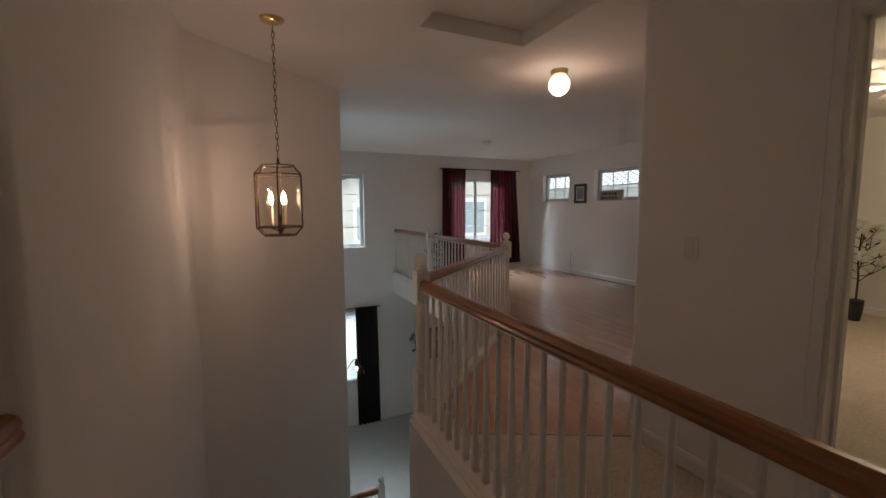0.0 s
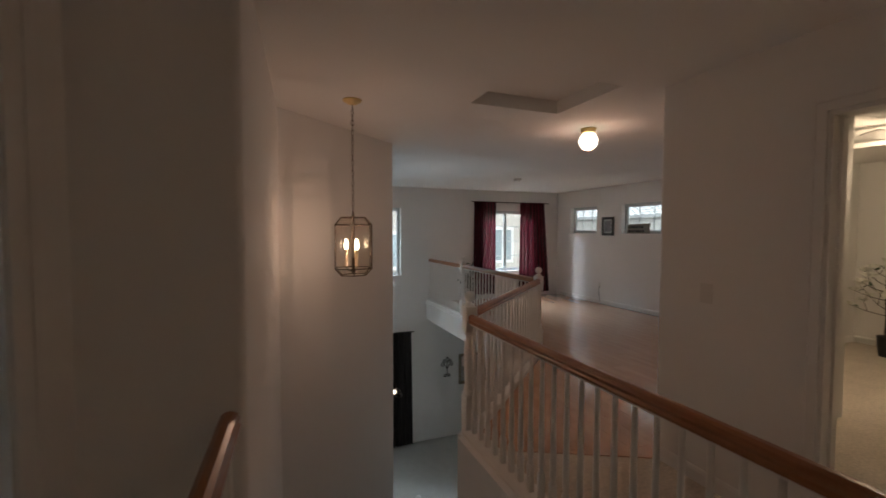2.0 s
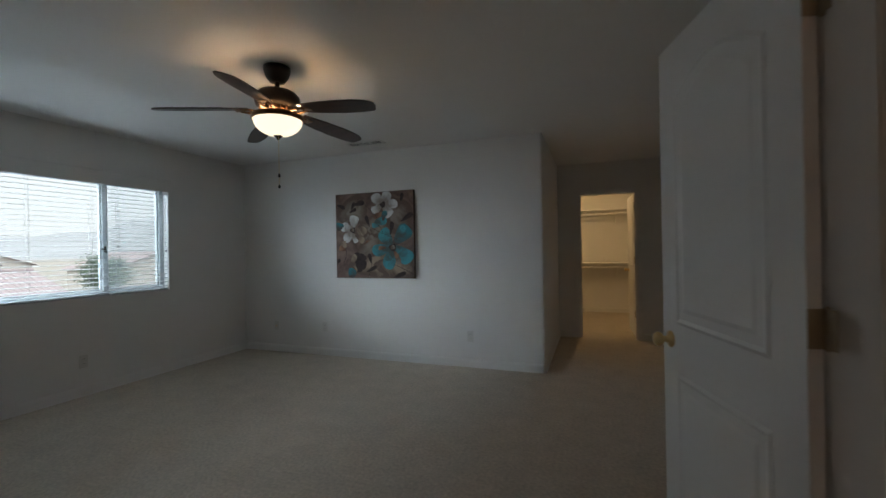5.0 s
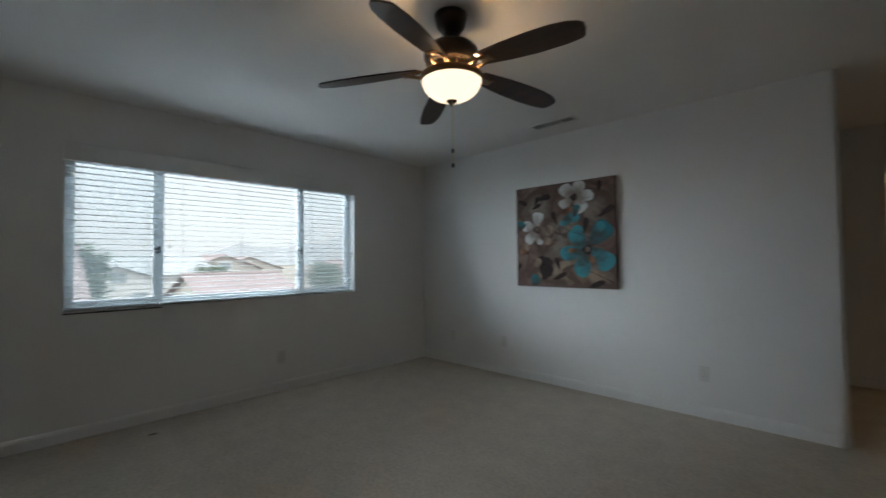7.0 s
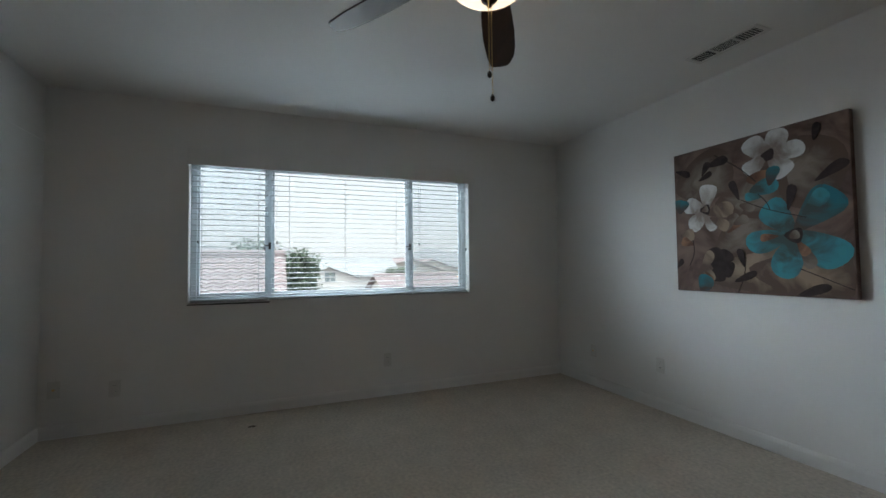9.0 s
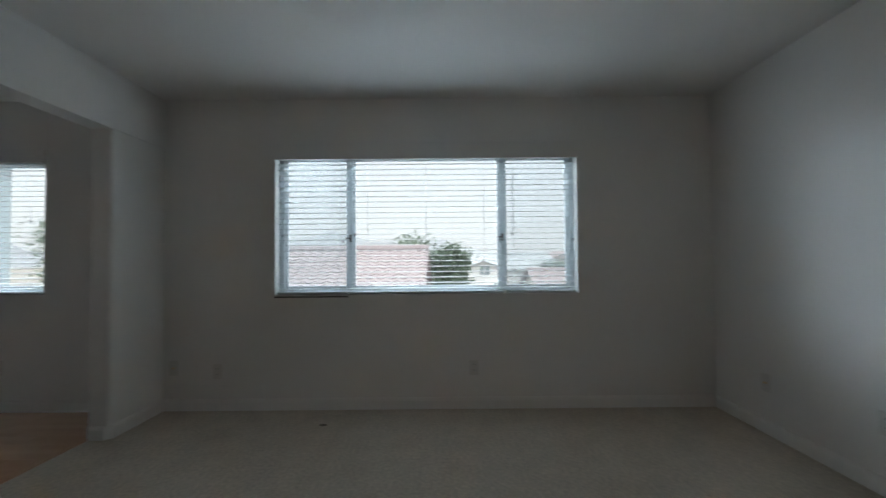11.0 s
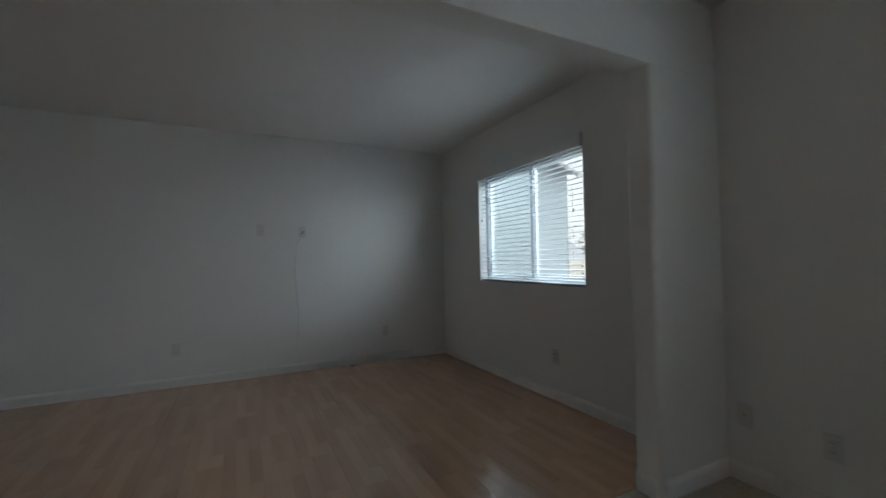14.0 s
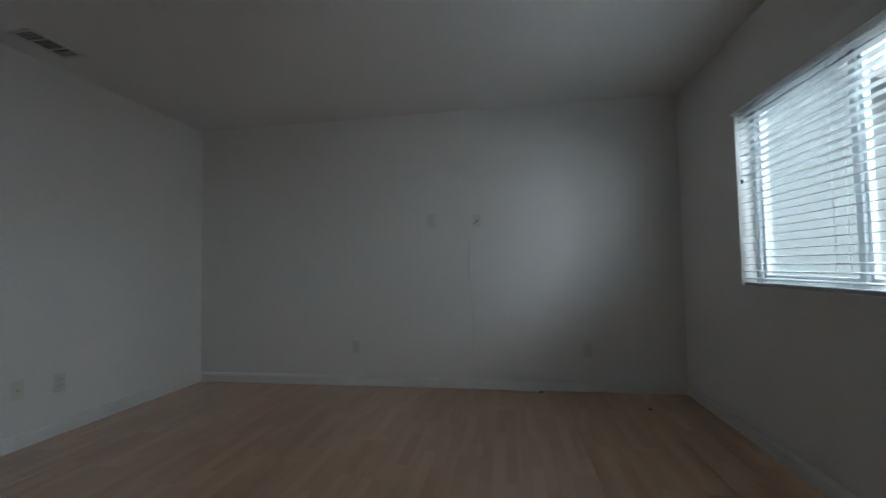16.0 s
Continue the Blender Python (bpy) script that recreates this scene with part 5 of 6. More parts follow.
def curtain(x0, x1, bx0, bx1, y, z0, z1, folds, mat, label, group):
    c = thing("curtain", ((x0 + x1) / 2, y, z0), label, "curtain", group)
    bm = bmesh.new()
    nu, nv = folds * 8, 14
    grid = []
    for j in range(nv + 1):
        t = j / nv
        row = []
        for i in range(nu + 1):
            s = i / nu
            a, b = x0 + (bx0 - x0) * t, x1 + (bx1 - x1) * t
            amp = 0.022 + 0.014 * t
            ph = 2 * math.pi * folds * s + 0.5 * math.sin(3 * t + folds)
            row.append((a + (b - a) * s + 0.006 * math.sin(ph * 0.5 + 2 * t), y + amp * math.sin(ph) * (0.75 + 0.25 * math.sin(5 * s + 1)), z1 + (z0 - z1) * t))
        grid.append(row)
    for off in (0.0, 0.0015):
        g = [[bm.verts.new((x, yy + off, z)) for x, yy, z in row] for row in grid]
        for j in range(nv):
            for i in range(nu):
                q = (g[j][i], g[j][i + 1], g[j + 1][i + 1], g[j + 1][i])
                bm.faces.new(q if off else q[::-1])
    part("panel", bm, mat, c, "", True)
    bm = bmesh.new()
    for i in range(folds * 2 + 1):
        x = x0 + (x1 - x0) * i / (folds * 2)
        box(bm, x - 0.012, x + 0.012, y - 0.028, y + 0.028, z1 - 0.004, z1 + 0.018, 0.004)
    part("header_tape", bm, mat, c)
    return c


def rod(x0, x1, y, z, label):
    r = thing("curtain_rod", ((x0 + x1) / 2, y, z), label, "curtain rod")
    part("pole", tube(bmesh.new(), [(x0, y, z), (x1, y, z)], 0.008, 10), M_BLACKMETAL, r)
    for x in (x0 - 0.012, x1 + 0.012):
        part("finial", ball(bmesh.new(), x, y, z, 0.016, 12), M_BLACKMETAL, r, "", True)
    for x in (x0 + 0.06, x1 - 0.06):
        part("bracket", tube(bmesh.new(), [(x, y, z - 0.009), (x, YF - 0.002, z - 0.009)], 0.006, 8), M_BLACKMETAL, r)


rod(3.72, 5.68, YF - 0.075, 2.175, "thin dark curtain rod over the loft window")
curtain(3.76, 4.31, 3.74, 4.31, YF - 0.075, 0.10, 2.168, 7, M_BURG, "sheer burgundy curtain drawn to the window side", "loft curtains")
curtain(4.94, 5.60, 4.90, 5.74, YF - 0.075, 0.09, 2.168, 8, M_BURG, "sheer burgundy curtain drawn to the window side", "loft curtains")
rod(1.22, 2.34, YF - 0.075, -0.605, "thin dark curtain rod over the lower window")
curtain(1.86, 2.30, 1.87, 2.33, YF - 0.075, -3.02, -0.612, 6, M_DARKCLOTH, "black curtain hanging beside the lower window", "living room curtain")

M_FRAME = material("black_frame", (0.018, 0.016, 0.016), 0.35, spread=0.1)
M_PHOTO = material("photo_print", (0.20, 0.19, 0.20), 0.3, spread=0.9, scale=16, fine=0.2)
M_MAT = material("photo_mat", (0.55, 0.55, 0.53), 0.6)
pf = thing("photo_frame", (XL, 6.62, 1.44), "black framed picture hung between the loft windows", "picture frame")
bm = bmesh.new()
y0, y1, z0, z1 = 6.46, 6.787, 1.435, 1.815
for a, b, c, d in ((y0, y0 + 0.05, z0, z1), (y1 - 0.05, y1, z0, z1), (y0 + 0.05, y1 - 0.05, z0, z0 + 0.05), (y0 + 0.05, y1 - 0.05, z1 - 0.05, z1)):
    box(bm, XL - 0.022, XL - 0.001, a, b, c, d, 0.004)
part("frame", bm, M_FRAME, pf)
part("mat_board", boxed(XL - 0.010, XL - 0.002, y0 + 0.049, y1 - 0.049, z0 + 0.049, z1 - 0.049), M_MAT, pf)
part("print", boxed(XL - 0.012, XL - 0.0101, y0 + 0.075, y1 - 0.075, z0 + 0.08, z1 - 0.08), M_PHOTO, pf)
M_SIGN = material("sign_board", (0.30, 0.29, 0.25), 0.6, spread=0.2)
sg = thing("window_sign", (XL + 0.03, 5.88, 1.479), "weathered grey word sign leaning on the window sill", "sign")
ms = Matrix.Translation((XL + 0.02, 5.885, 1.4795)) @ Matrix.Rotation(radians(8), 4, "Y")
bm = boxed(0, 0.018, -0.265, 0.265, 0, 0.185, 0.003)
bm.transform(ms)
part("board", bm, M_SIGN, sg)
for row, widths in ((0.125, (0.035, 0.05, 0.035, 0.05, 0.035, 0.045)), (0.045, (0.06, 0.04, 0.035, 0.05, 0.04, 0.05))):
    y = 0.225
    for wd in widths:
        bm = boxed(-0.0015, 0.0005, y - wd, y, row - 0.024, row + 0.022)
        bm.transform(ms)
        part("letter_bar", bm, M_BLACK, sg)
        y -= wd + 0.018

M_LEAF = material("leaf", (0.045, 0.085, 0.040), 0.5, spread=0.3, scale=30)
M_TWIG = material("twig", (0.055, 0.035, 0.025), 0.8, spread=0.2, scale=40, bump=0.4)
M_PETALW = material("magnolia_petal", (0.72, 0.72, 0.66), 0.55, spread=0.1, scale=30)
M_POT = material("black_pot", (0.016, 0.016, 0.017), 0.35, spread=0.1)
M_SOIL = material("soil", (0.05, 0.035, 0.025), 0.95, spread=0.3, scale=60, bump=0.6)


def leaf_blade(bm, at, way, length, width, rng):
    way = Vector(way).normalized()
    side = way.cross(Vector((rng.uniform(-1, 1), rng.uniform(-1, 1), rng.uniform(0.2, 1)))).normalized()
    up = side.cross(way)
    at = Vector(at)
    mid = [at + way * length * t + up * length * 0.18 * math.sin(math.pi * t) for t in (0, 0.3, 0.65, 1)]
    ws = (0.15, 1.0, 0.8, 0.0)
    left = [bm.verts.new(p - side * width * w / 2 + up * width * 0.12 * w) for p, w in zip(mid[:3], ws)]
    right = [bm.verts.new(p + side * width * w / 2 + up * width * 0.12 * w) for p, w in zip(mid[:3], ws)]
    tip = bm.verts.new(mid[3])
    cen = [bm.verts.new(p) for p in mid[:3]]
    for k in range(2):
        bm.faces.new((left[k], cen[k], cen[k + 1], left[k + 1]))
        bm.faces.new((cen[k], right[k], right[k + 1], cen[k + 1]))
    bm.faces.new((left[2], cen[2], tip))
    bm.faces.new((cen[2], right[2], tip))


def pot(parent, x, y, z, r0, r1, h):
    part("pot", lathe(bmesh.new(), [(r0 * 0.96, 0.0), (r0, 0.006), ((r0 + r1) / 2 + 0.006, h * 0.55), (r1, h - 0.012), (r1 + 0.004, h), (r1 - 0.008, h), (r1 - 0.010, h - 0.03), (0.0, h - 0.03)], x, y, z, 24), M_POT, parent, "", True)
    part("soil", lathe(bmesh.new(), [(0.0, h - 0.029), (r1 - 0.012, h - 0.029), (0.0, h - 0.020)], x, y, z, 16), M_SOIL, parent)


# leafy plant behind the loft rail
rng = random.Random(4)
pl = thing("potted_plant", (3.35, 7.55, 0), "dark leafy potted plant beside the loft curtain", "plant")
pot(pl, 3.35, 7.55, 0, 0.09, 0.12, 0.22)
bm, bl = bmesh.new(), bmesh.new()
for k in range(9):
    a, lean = rng.uniform(0, 6.28), rng.uniform(0.05, 0.28)
    tip = Vector((3.35 + lean * math.cos(a), 7.55 + lean * math.sin(a), rng.uniform(0.45, 0.85)))
    base = Vector((3.35, 7.55, 0.2))
    tube(bm, [base, base.lerp(tip, 0.5) + Vector((0, 0, 0.05)), tip], 0.005, 5, 0.002)
    for j in range(9):
        p = base.lerp(tip, 0.25 + 0.75 * j / 8)
        w = Vector((rng.uniform(-1, 1), rng.uniform(-1, 1), rng.uniform(-0.2, 0.7)))
        leaf_blade(bl, p, w, rng.uniform(0.08, 0.15), rng.uniform(0.025, 0.045), rng)
part("stems", bm, M_TWIG, pl)
part("foliage", bl, M_LEAF, pl)

# ---- living room below ----
mir = thing("wall_mirror", (3.72, YF, -1.9), "square wall mirror in a dark patterned frame", "mirror")
x0, x1, z0, z1 = 3.42, 4.25, -1.90, -1.22
M_MFRAME = material("mirror_frame", (0.30, 0.25, 0.18), 0.4, 0.3, spread=0.5, scale=40, bump=0.5, bump_scale=60)
bm = bmesh.new()
for a, b, c, d in ((x0, x0 + 0.06, z0, z1), (x1 - 0.06, x1, z0, z1), (x0 + 0.06, x1 - 0.06, z0, z0 + 0.06), (x0 + 0.06, x1 - 0.06, z1 - 0.06, z1)):
    box(bm, a, b, YF - 0.03, YF - 0.001, c, d, 0.006)
part("frame", bm, M_MFRAME, mir)
part("glass", boxed(x0 + 0.055, x1 - 0.055, YF - 0.014, YF - 0.004, z0 + 0.055, z1 - 0.055), M_MIRROR, mir, "silvered mirror glass")
for cx in (3.14, 4.46):
    sc = thing("wall_ornament", (cx, YF, -1.65), "black wrought-iron scroll ornament on the wall", "wall ornament", "iron ornaments")
    cz = -1.45
    part("stem", tube(bmesh.new(), [(cx, YF - 0.02, cz - 0.21), (cx, YF - 0.02, cz + 0.10)], 0.007, 8), M_BLACKMETAL, sc)
    for sx in (-1, 1):
        for zz, rr, f in ((0.11, 0.048, 1), (0.035, 0.050, 1), (-0.205, 0.036, -1)):
            pts = []
            for k in range(22):
                q = k / 21 * 3.4 * math.pi
                rad = rr * (1 - 0.75 * k / 21)
                pts.append((cx + sx * (rr + (0.05 if zz == 0.035 else 0.012) - rad * math.cos(q)), YF - 0.02, cz + zz + f * rad * math.sin(q)))
            part("scroll", tube(bmesh.new(), pts, 0.0065, 6), M_BLACKMETAL, sc, "", True)
        part("branch", tube(bmesh.new(), [(cx, YF - 0.02, cz - 0.07), (cx + sx * 0.03, YF - 0.02, cz - 0.03), (cx + sx * 0.052, YF - 0.02, cz + 0.035)], 0.006, 6), M_BLACKMETAL, sc, "", True)
        part("branch", tube(bmesh.new(), [(cx, YF - 0.02, cz + 0.04), (cx + sx * 0.008, YF - 0.02, cz + 0.08), (cx + sx * 0.013, YF - 0.02, cz + 0.115)], 0.006, 6), M_BLACKMETAL, sc, "", True)
    part("top_knot", lathe(bmesh.new(), [(0.0, 0.09), (0.020, 0.105), (0.024, 0.122), (0.014, 0.14), (0.0, 0.146)], cx, YF - 0.026, cz + 0.06, 10), M_BLACKMETAL, sc, "", True)
px, py, pz = 1.42, 6.25, -1.05
pn = thing("chandelier", (px - 0.42, py, C), "dark chandelier arm with a clear glass shade", "chandelier")
part("cord", tube(bmesh.new(), [(px - 0.42, py, C - 0.02), (px - 0.42, py, pz + 0.02)], 0.004, 6), M_BLACKMETAL, pn)
part("canopy", lathe(bmesh.new(), [(0.02, -0.03), (0.055, -0.015), (0.06, -0.0005)], px - 0.42, py, C, 16), M_BLACKMETAL, pn, "", True)
part("arm", tube(bmesh.new(), [(px - 0.42, py, pz + 0.02), (px - 0.3, py, pz - 0.06), (px - 0.15, py, pz + 0.02), (px - 0.05, py, pz + 0.15), (px, py, pz + 0.16)], 0.007, 8), M_BLACKMETAL, pn, "", True)
shade = part("shade", lathe(bmesh.new(), [(0.115, -0.06), (0.118, -0.058), (0.085, 0.03), (0.035, 0.08), (0.030, 0.082), (0.082, 0.028), (0.115, -0.06)], px, py, pz, 24, False), M_LGLASS, pn, "flared clear glass shade", True)
shade.visible_shadow = False
part("socket", lathe(bmesh.new(), [(0.012, 0.05), (0.02, 0.06), (0.03, 0.085), (0.022, 0.15), (0.006, 0.165)], px, py, pz, 14), M_BLACKMETAL, pn, "", True)
part("lit_bulb", ball(bmesh.new(), px, py, pz + 0.01, 0.026, 14, 1.3), M_TULIP, pn, "lit bulb", True)
bulb(px, py, pz - 0.06, 0.5, 0.03, (1.0, 0.82, 0.62))

# ---- second bedroom ----
tx, ty = 6.57, 2.60
rng = random.Random(9)
tr = thing("magnolia_tree", (tx, ty, 0), "small artificial white magnolia tree in a black pot", "plant")
pot(tr, tx, ty, 0, 0.055, 0.076, 0.25)
bm, bf, bg = bmesh.new(), bmesh.new(), bmesh.new()
tube(bm, [(tx, ty, 0.2), (tx + 0.01, ty, 0.5), (tx - 0.01, ty + 0.01, 0.75), (tx, ty, 1.04)], 0.012, 8, 0.008)
for k in range(15):
    z = 0.46 + 0.036 * k
    a = k * 2.4 + rng.uniform(-0.3, 0.3)
    ln = rng.uniform(0.20, 0.36) * (1.0 if k < 10 else 0.65)
    p0 = Vector((tx, ty, z))
    p1 = p0 + Vector((math.cos(a) * ln * 0.5, math.sin(a) * ln * 0.5, 0.04))
    p2 = p0 + Vector((math.cos(a) * ln, math.sin(a) * ln, 0.09 + rng.uniform(0, 0.06)))
    tube(bm, [p0, p1, p2], 0.005, 6, 0.0025)
    for tip, base in ((p2, p1), (p1.lerp(p2, 0.5) + Vector((rng.uniform(-0.1, 0.1), rng.uniform(-0.1, 0.1), 0.10)), p1)):
        tube(bm, [base, tip], 0.004, 5, 0.002)
        for j in range(6):
            q = j / 6 * 6.28 + rng.uniform(-0.3, 0.3)
            leaf_blade(bf, tip, (math.cos(q), math.sin(q), rng.uniform(0.2, 1.0)), rng.uniform(0.065, 0.09), 0.046, rng)
        for j in range(1):
            leaf_blade(bg, base.lerp(tip, rng.uniform(0.3, 0.9)), (rng.uniform(-1, 1), rng.uniform(-1, 1), 0.4), 0.08, 0.03, rng)
part("trunk", bm, M_TWIG, tr)
part("blossoms", bf, M_PETALW, tr, "white magnolia blossoms")
part("foliage", bg, M_LEAF, tr)
gx2, gy2 = 4.70, 1.72
gf = thing("guest_ceiling_fan", (gx2, gy2, C), "white ceiling fan with lit tulip glass shades", "ceiling fan")
part("canopy", lathe(bmesh.new(), [(0.07, -0.09), (0.11, -0.075), (0.115, -0.0005)], gx2, gy2, C, 20), M_WHITE, gf, "", True)
part("motor_housing", lathe(bmesh.new(), [(0.055, -0.20), (0.12, -0.17), (0.125, -0.12), (0.07, -0.09)], gx2, gy2, C, 20), M_BRASS, gf, "", True)
for k in range(5):
    bm = bmesh.new()
    prism(bm, [(0.13, -0.02), (0.2, -0.055), (0.6, -0.07), (0.63, -0.05), (0.63, 0.05), (0.6, 0.07), (0.2, 0.055), (0.13, 0.02)], -0.003, 0.003)
    bm.transform(pose(gx2, gy2, C - 0.15, 0, 0, 30 + 72 * k) @ Matrix.Rotation(radians(12), 4, "X"))
    part("blade", bm, M_WHITE, gf)
for k in range(4):
    a = radians(45 + 90 * k)
    m = Matrix.Translation((gx2 + 0.07 * math.cos(a), gy2 + 0.07 * math.sin(a), C - 0.21)) @ Matrix.Rotation(a, 4, "Z") @ Matrix.Rotation(radians(50), 4, "Y")
    bm = lathe(bmesh.new(), [(0.018, 0.0), (0.03, -0.02), (0.045, -0.06), (0.066, -0.11), (0.060, -0.108), (0.040, -0.06), (0.0, -0.02)], 0, 0, 0, 14)
    bm.transform(m)
    part("tulip_shade", bm, M_TULIP, gf, "glowing tulip glass shade", True)
for dx, l1 in ((0.03, -0.46), (-0.03, -0.42)):
    part("pull_chain", tube(bmesh.new(), [(gx2 + dx, gy2, C - 0.20), (gx2 + dx, gy2, C + l1)], 0.0015, 5), M_BRASS, gf)
bulb(gx2, gy2, C - 0.40, 5.8, 0.09, (1.0, 0.75, 0.50))

# ---- closet ----
for z, nm in ((1.95, "upper"), (0.95, "lower")):
    sh = thing("closet_shelf", (-1.1, 8.70, z), "white %s closet shelf with hanging rod" % nm, "shelf", "closet shelves")
    part("board", boxed(-2.598, 0.398, 8.52, 8.868, z, z + 0.02, 0.002), M_WHITE, sh)
    part("cleat", boxed(-2.598, 0.398, 8.845, 8.868, z - 0.09, z - 0.001, 0.002), M_WHITE, sh)
    part("rod", tube(bmesh.new(), [(-2.59, 8.58, z - 0.07), (0.39, 8.58, z - 0.07)], 0.016, 10), M_WHITE, sh, "", True)
    for x in (-1.9, -1.1, -0.3):
        bm = tube(bmesh.new(), [(x, 8.855, z - 0.25), (x, 8.58, z - 0.09), (x, 8.58, z - 0.055)], 0.006, 6)
        part("bracket", bm, M_WHITE, sh)
cx, cy = -1.55, 7.5
cl = thing("closet_light", (cx, cy, C), "lit round glass closet ceiling light", "ceiling light")
part("base", lathe(bmesh.new(), [(0.09, -0.02), (0.10, -0.0005)], cx, cy, C, 20), M_WHITE, cl)
part("dome", lathe(bmesh.new(), [(0.0, -0.10), (0.05, -0.092), (0.085, -0.06), (0.095, -0.021)], cx, cy, C, 20), M_GLOBE, cl, "glowing glass dome", True)
bulb(cx, cy, C - 0.17, 2.7, 0.05, AMBER)

# ---- outside ----
M_GROUND = material("dry_ground", (0.22, 0.20, 0.17), 0.95, spread=0.3, scale=0.2, bump=0.3, bump_scale=3, fine=0.1)
M_TILE = material("clay_roof_tile", (0.27, 0.225, 0.225), 0.8, spread=0.25, scale=2.0, fine=0.1, island=0.15)
# pale concrete tile, lightened further to carry the haze of far roofs
M_PALE_TILE = material("hazed_concrete_tile", (0.38, 0.40, 0.41), 0.85, spread=0.15, scale=2.0, fine=0.1)
M_STUCCO = material("stucco", (0.46, 0.435, 0.40), 0.9, spread=0.06, scale=1.5, bump=0.4, bump_scale=40)
M_STUCCO_W = material("white_stucco", (0.72, 0.72, 0.71), 0.9, spread=0.06, scale=1.5, bump=0.4, bump_scale=40)
M_STUCCO_B = material("blue_grey_stucco", (0.43, 0.51, 0.54), 0.9, spread=0.06, scale=1.5, bump=0.4, bump_scale=40)
M_HOUSEGLASS = material("house_glass", (0.26, 0.31, 0.33), 0.08, spread=0.1)
# hill colour is paled to grey, with the haze of distance painted in
M_HILL = material("hazed_hill", (0.24, 0.25, 0.26), 1.0, spread=0.15, scale=0.01, fine=0.05)
structure("ground", boxed(-1500, 1500, -1500, 1500, -3.6, -3.3), M_GROUND, "dry pale ground reaching the horizon", "ground")


def house(x0, x1, y0, y1, eave, pitch, along, wall, label, windows=(), tile=None):
    """Gabled or ridge house; along: axis of the ridge; windows: (side, centre, z0, width, height)."""
    h = thing("house", ((x0 + x1) / 2, (y0 + y1) / 2, -3.3), label, "house", "neighbouring houses")
    z0 = -3.3
    part("wall", boxed(x0, x1, y0, y1, z0, eave), wall, h)
    over = 0.45
    if along == "y":
        mid, half, a, b = (x0 + x1) / 2, (x1 - x0) / 2, y0, y1
    else:
        mid, half, a, b = (y0 + y1) / 2, (y1 - y0) / 2, x0, x1
    rise = half * pitch
    bm = bmesh.new()
    ends = []
    for t in (a, b):
        pts = ((mid - half, eave), (mid + half, eave), (mid, eave + rise))
        ends.append([bm.verts.new((u, t, z) if along == "y" else (t, u, z)) for u, z in pts])
    bm.faces.new(ends[0])
    bm.faces.new(ends[1][::-1])
    for k in range(3):
        bm.faces.new((ends[0][k], ends[1][k], ends[1][(k + 1) % 3], ends[0][(k + 1) % 3]))
    bmesh.ops.recalc_face_normals(bm, faces=bm.faces[:])
    part("gable", bm, wall, h)
    courses = max(6, int(half / 0.18))
    for s in (-1, 1):
        bm = bmesh.new()
        for k in range(courses):
            f0, f1 = k / courses, (k + 1) / courses + 0.02
            u0, u1 = mid + s * (half + over) * (1 - f0), mid + s * (half + over) * (1 - f1)
            e0 = eave - over * pitch
            zz0, zz1 = e0 + (rise + over * pitch) * f0 + 0.09, e0 + (rise + over * pitch) * min(f1, 1.0) + 0.05
            n = max(4, int((b - a + 2 * over) / 0.3))
            lo, hi, bt = [], [], []
            for i in range(n * 2 + 1):
                t = a - over + (b - a + 2 * over) * i / (n * 2)
                w = 0.05 * (i % 2)
                lo.append(bm.verts.new((u0, t, zz0 + w) if along == "y" else (t, u0, zz0 + w)))
                hi.append(bm.verts.new((u1, t, zz1 + w) if along == "y" else (t, u1, zz1 + w)))
                bt.append(bm.verts.new((u0, t, zz0 - 0.09) if along == "y" else (t, u0, zz0 - 0.09)))
            for i in range(n * 2):
                bm.faces.new((lo[i], lo[i + 1], hi[i + 1], hi[i]))
                bm.faces.new((bt[i], bt[i + 1], lo[i + 1], lo[i]))
        part("roof", bm, tile or M_TILE, h, "pale concrete tile roof slope with haze in its tone" if tile else "clay tile roof slope")
    bm = bmesh.new()
    if along == "y":
        tube(bm, [(mid, a - over, eave + rise + 0.1), (mid, b + over, eave + rise + 0.1)], 0.12, 8)
    else:
        tube(bm, [(a - over, mid, eave + rise + 0.1), (b + over, mid, eave + rise + 0.1)], 0.12, 8)
    part("ridge_cap", bm, tile or M_TILE, h)
    for side, c, wz, ww, wh in windows:
        fx = {"e": x1, "w": x0, "n": y1, "s": y0}[side]
        sg = 1 if side in "en" else -1
        for nm, grow, d0, d1, mt in (("window", 0.0, 0.02, 0.04, M_HOUSEGLASS), ("window_trim", 0.12, 0.0, 0.02, M_STUCCO_W)):
            lo_, hi_ = sorted((fx + sg * d0, fx + sg * d1))
            if side in "ew":
                bm = boxed(lo_, hi_, c - ww / 2 - grow, c + ww / 2 + grow, wz - grow, wz + wh + grow)
            else:
                bm = boxed(c - ww / 2 - grow, c + ww / 2 + grow, lo_, hi_, wz - grow, wz + wh + grow)
            pp = part(nm, bm, mt, h)
        if side in "ew":
            bm = boxed(min(fx, fx + sg * 0.055), max(fx, fx + sg * 0.055), c - 0.03, c + 0.03, wz, wz + wh)
        else:
            bm = boxed(c - 0.03, c + 0.03, min(fx, fx + sg * 0.055), max(fx, fx + sg * 0.055), wz, wz + wh)
        part("window_bar", bm, M_STUCCO_W, h)
    return h


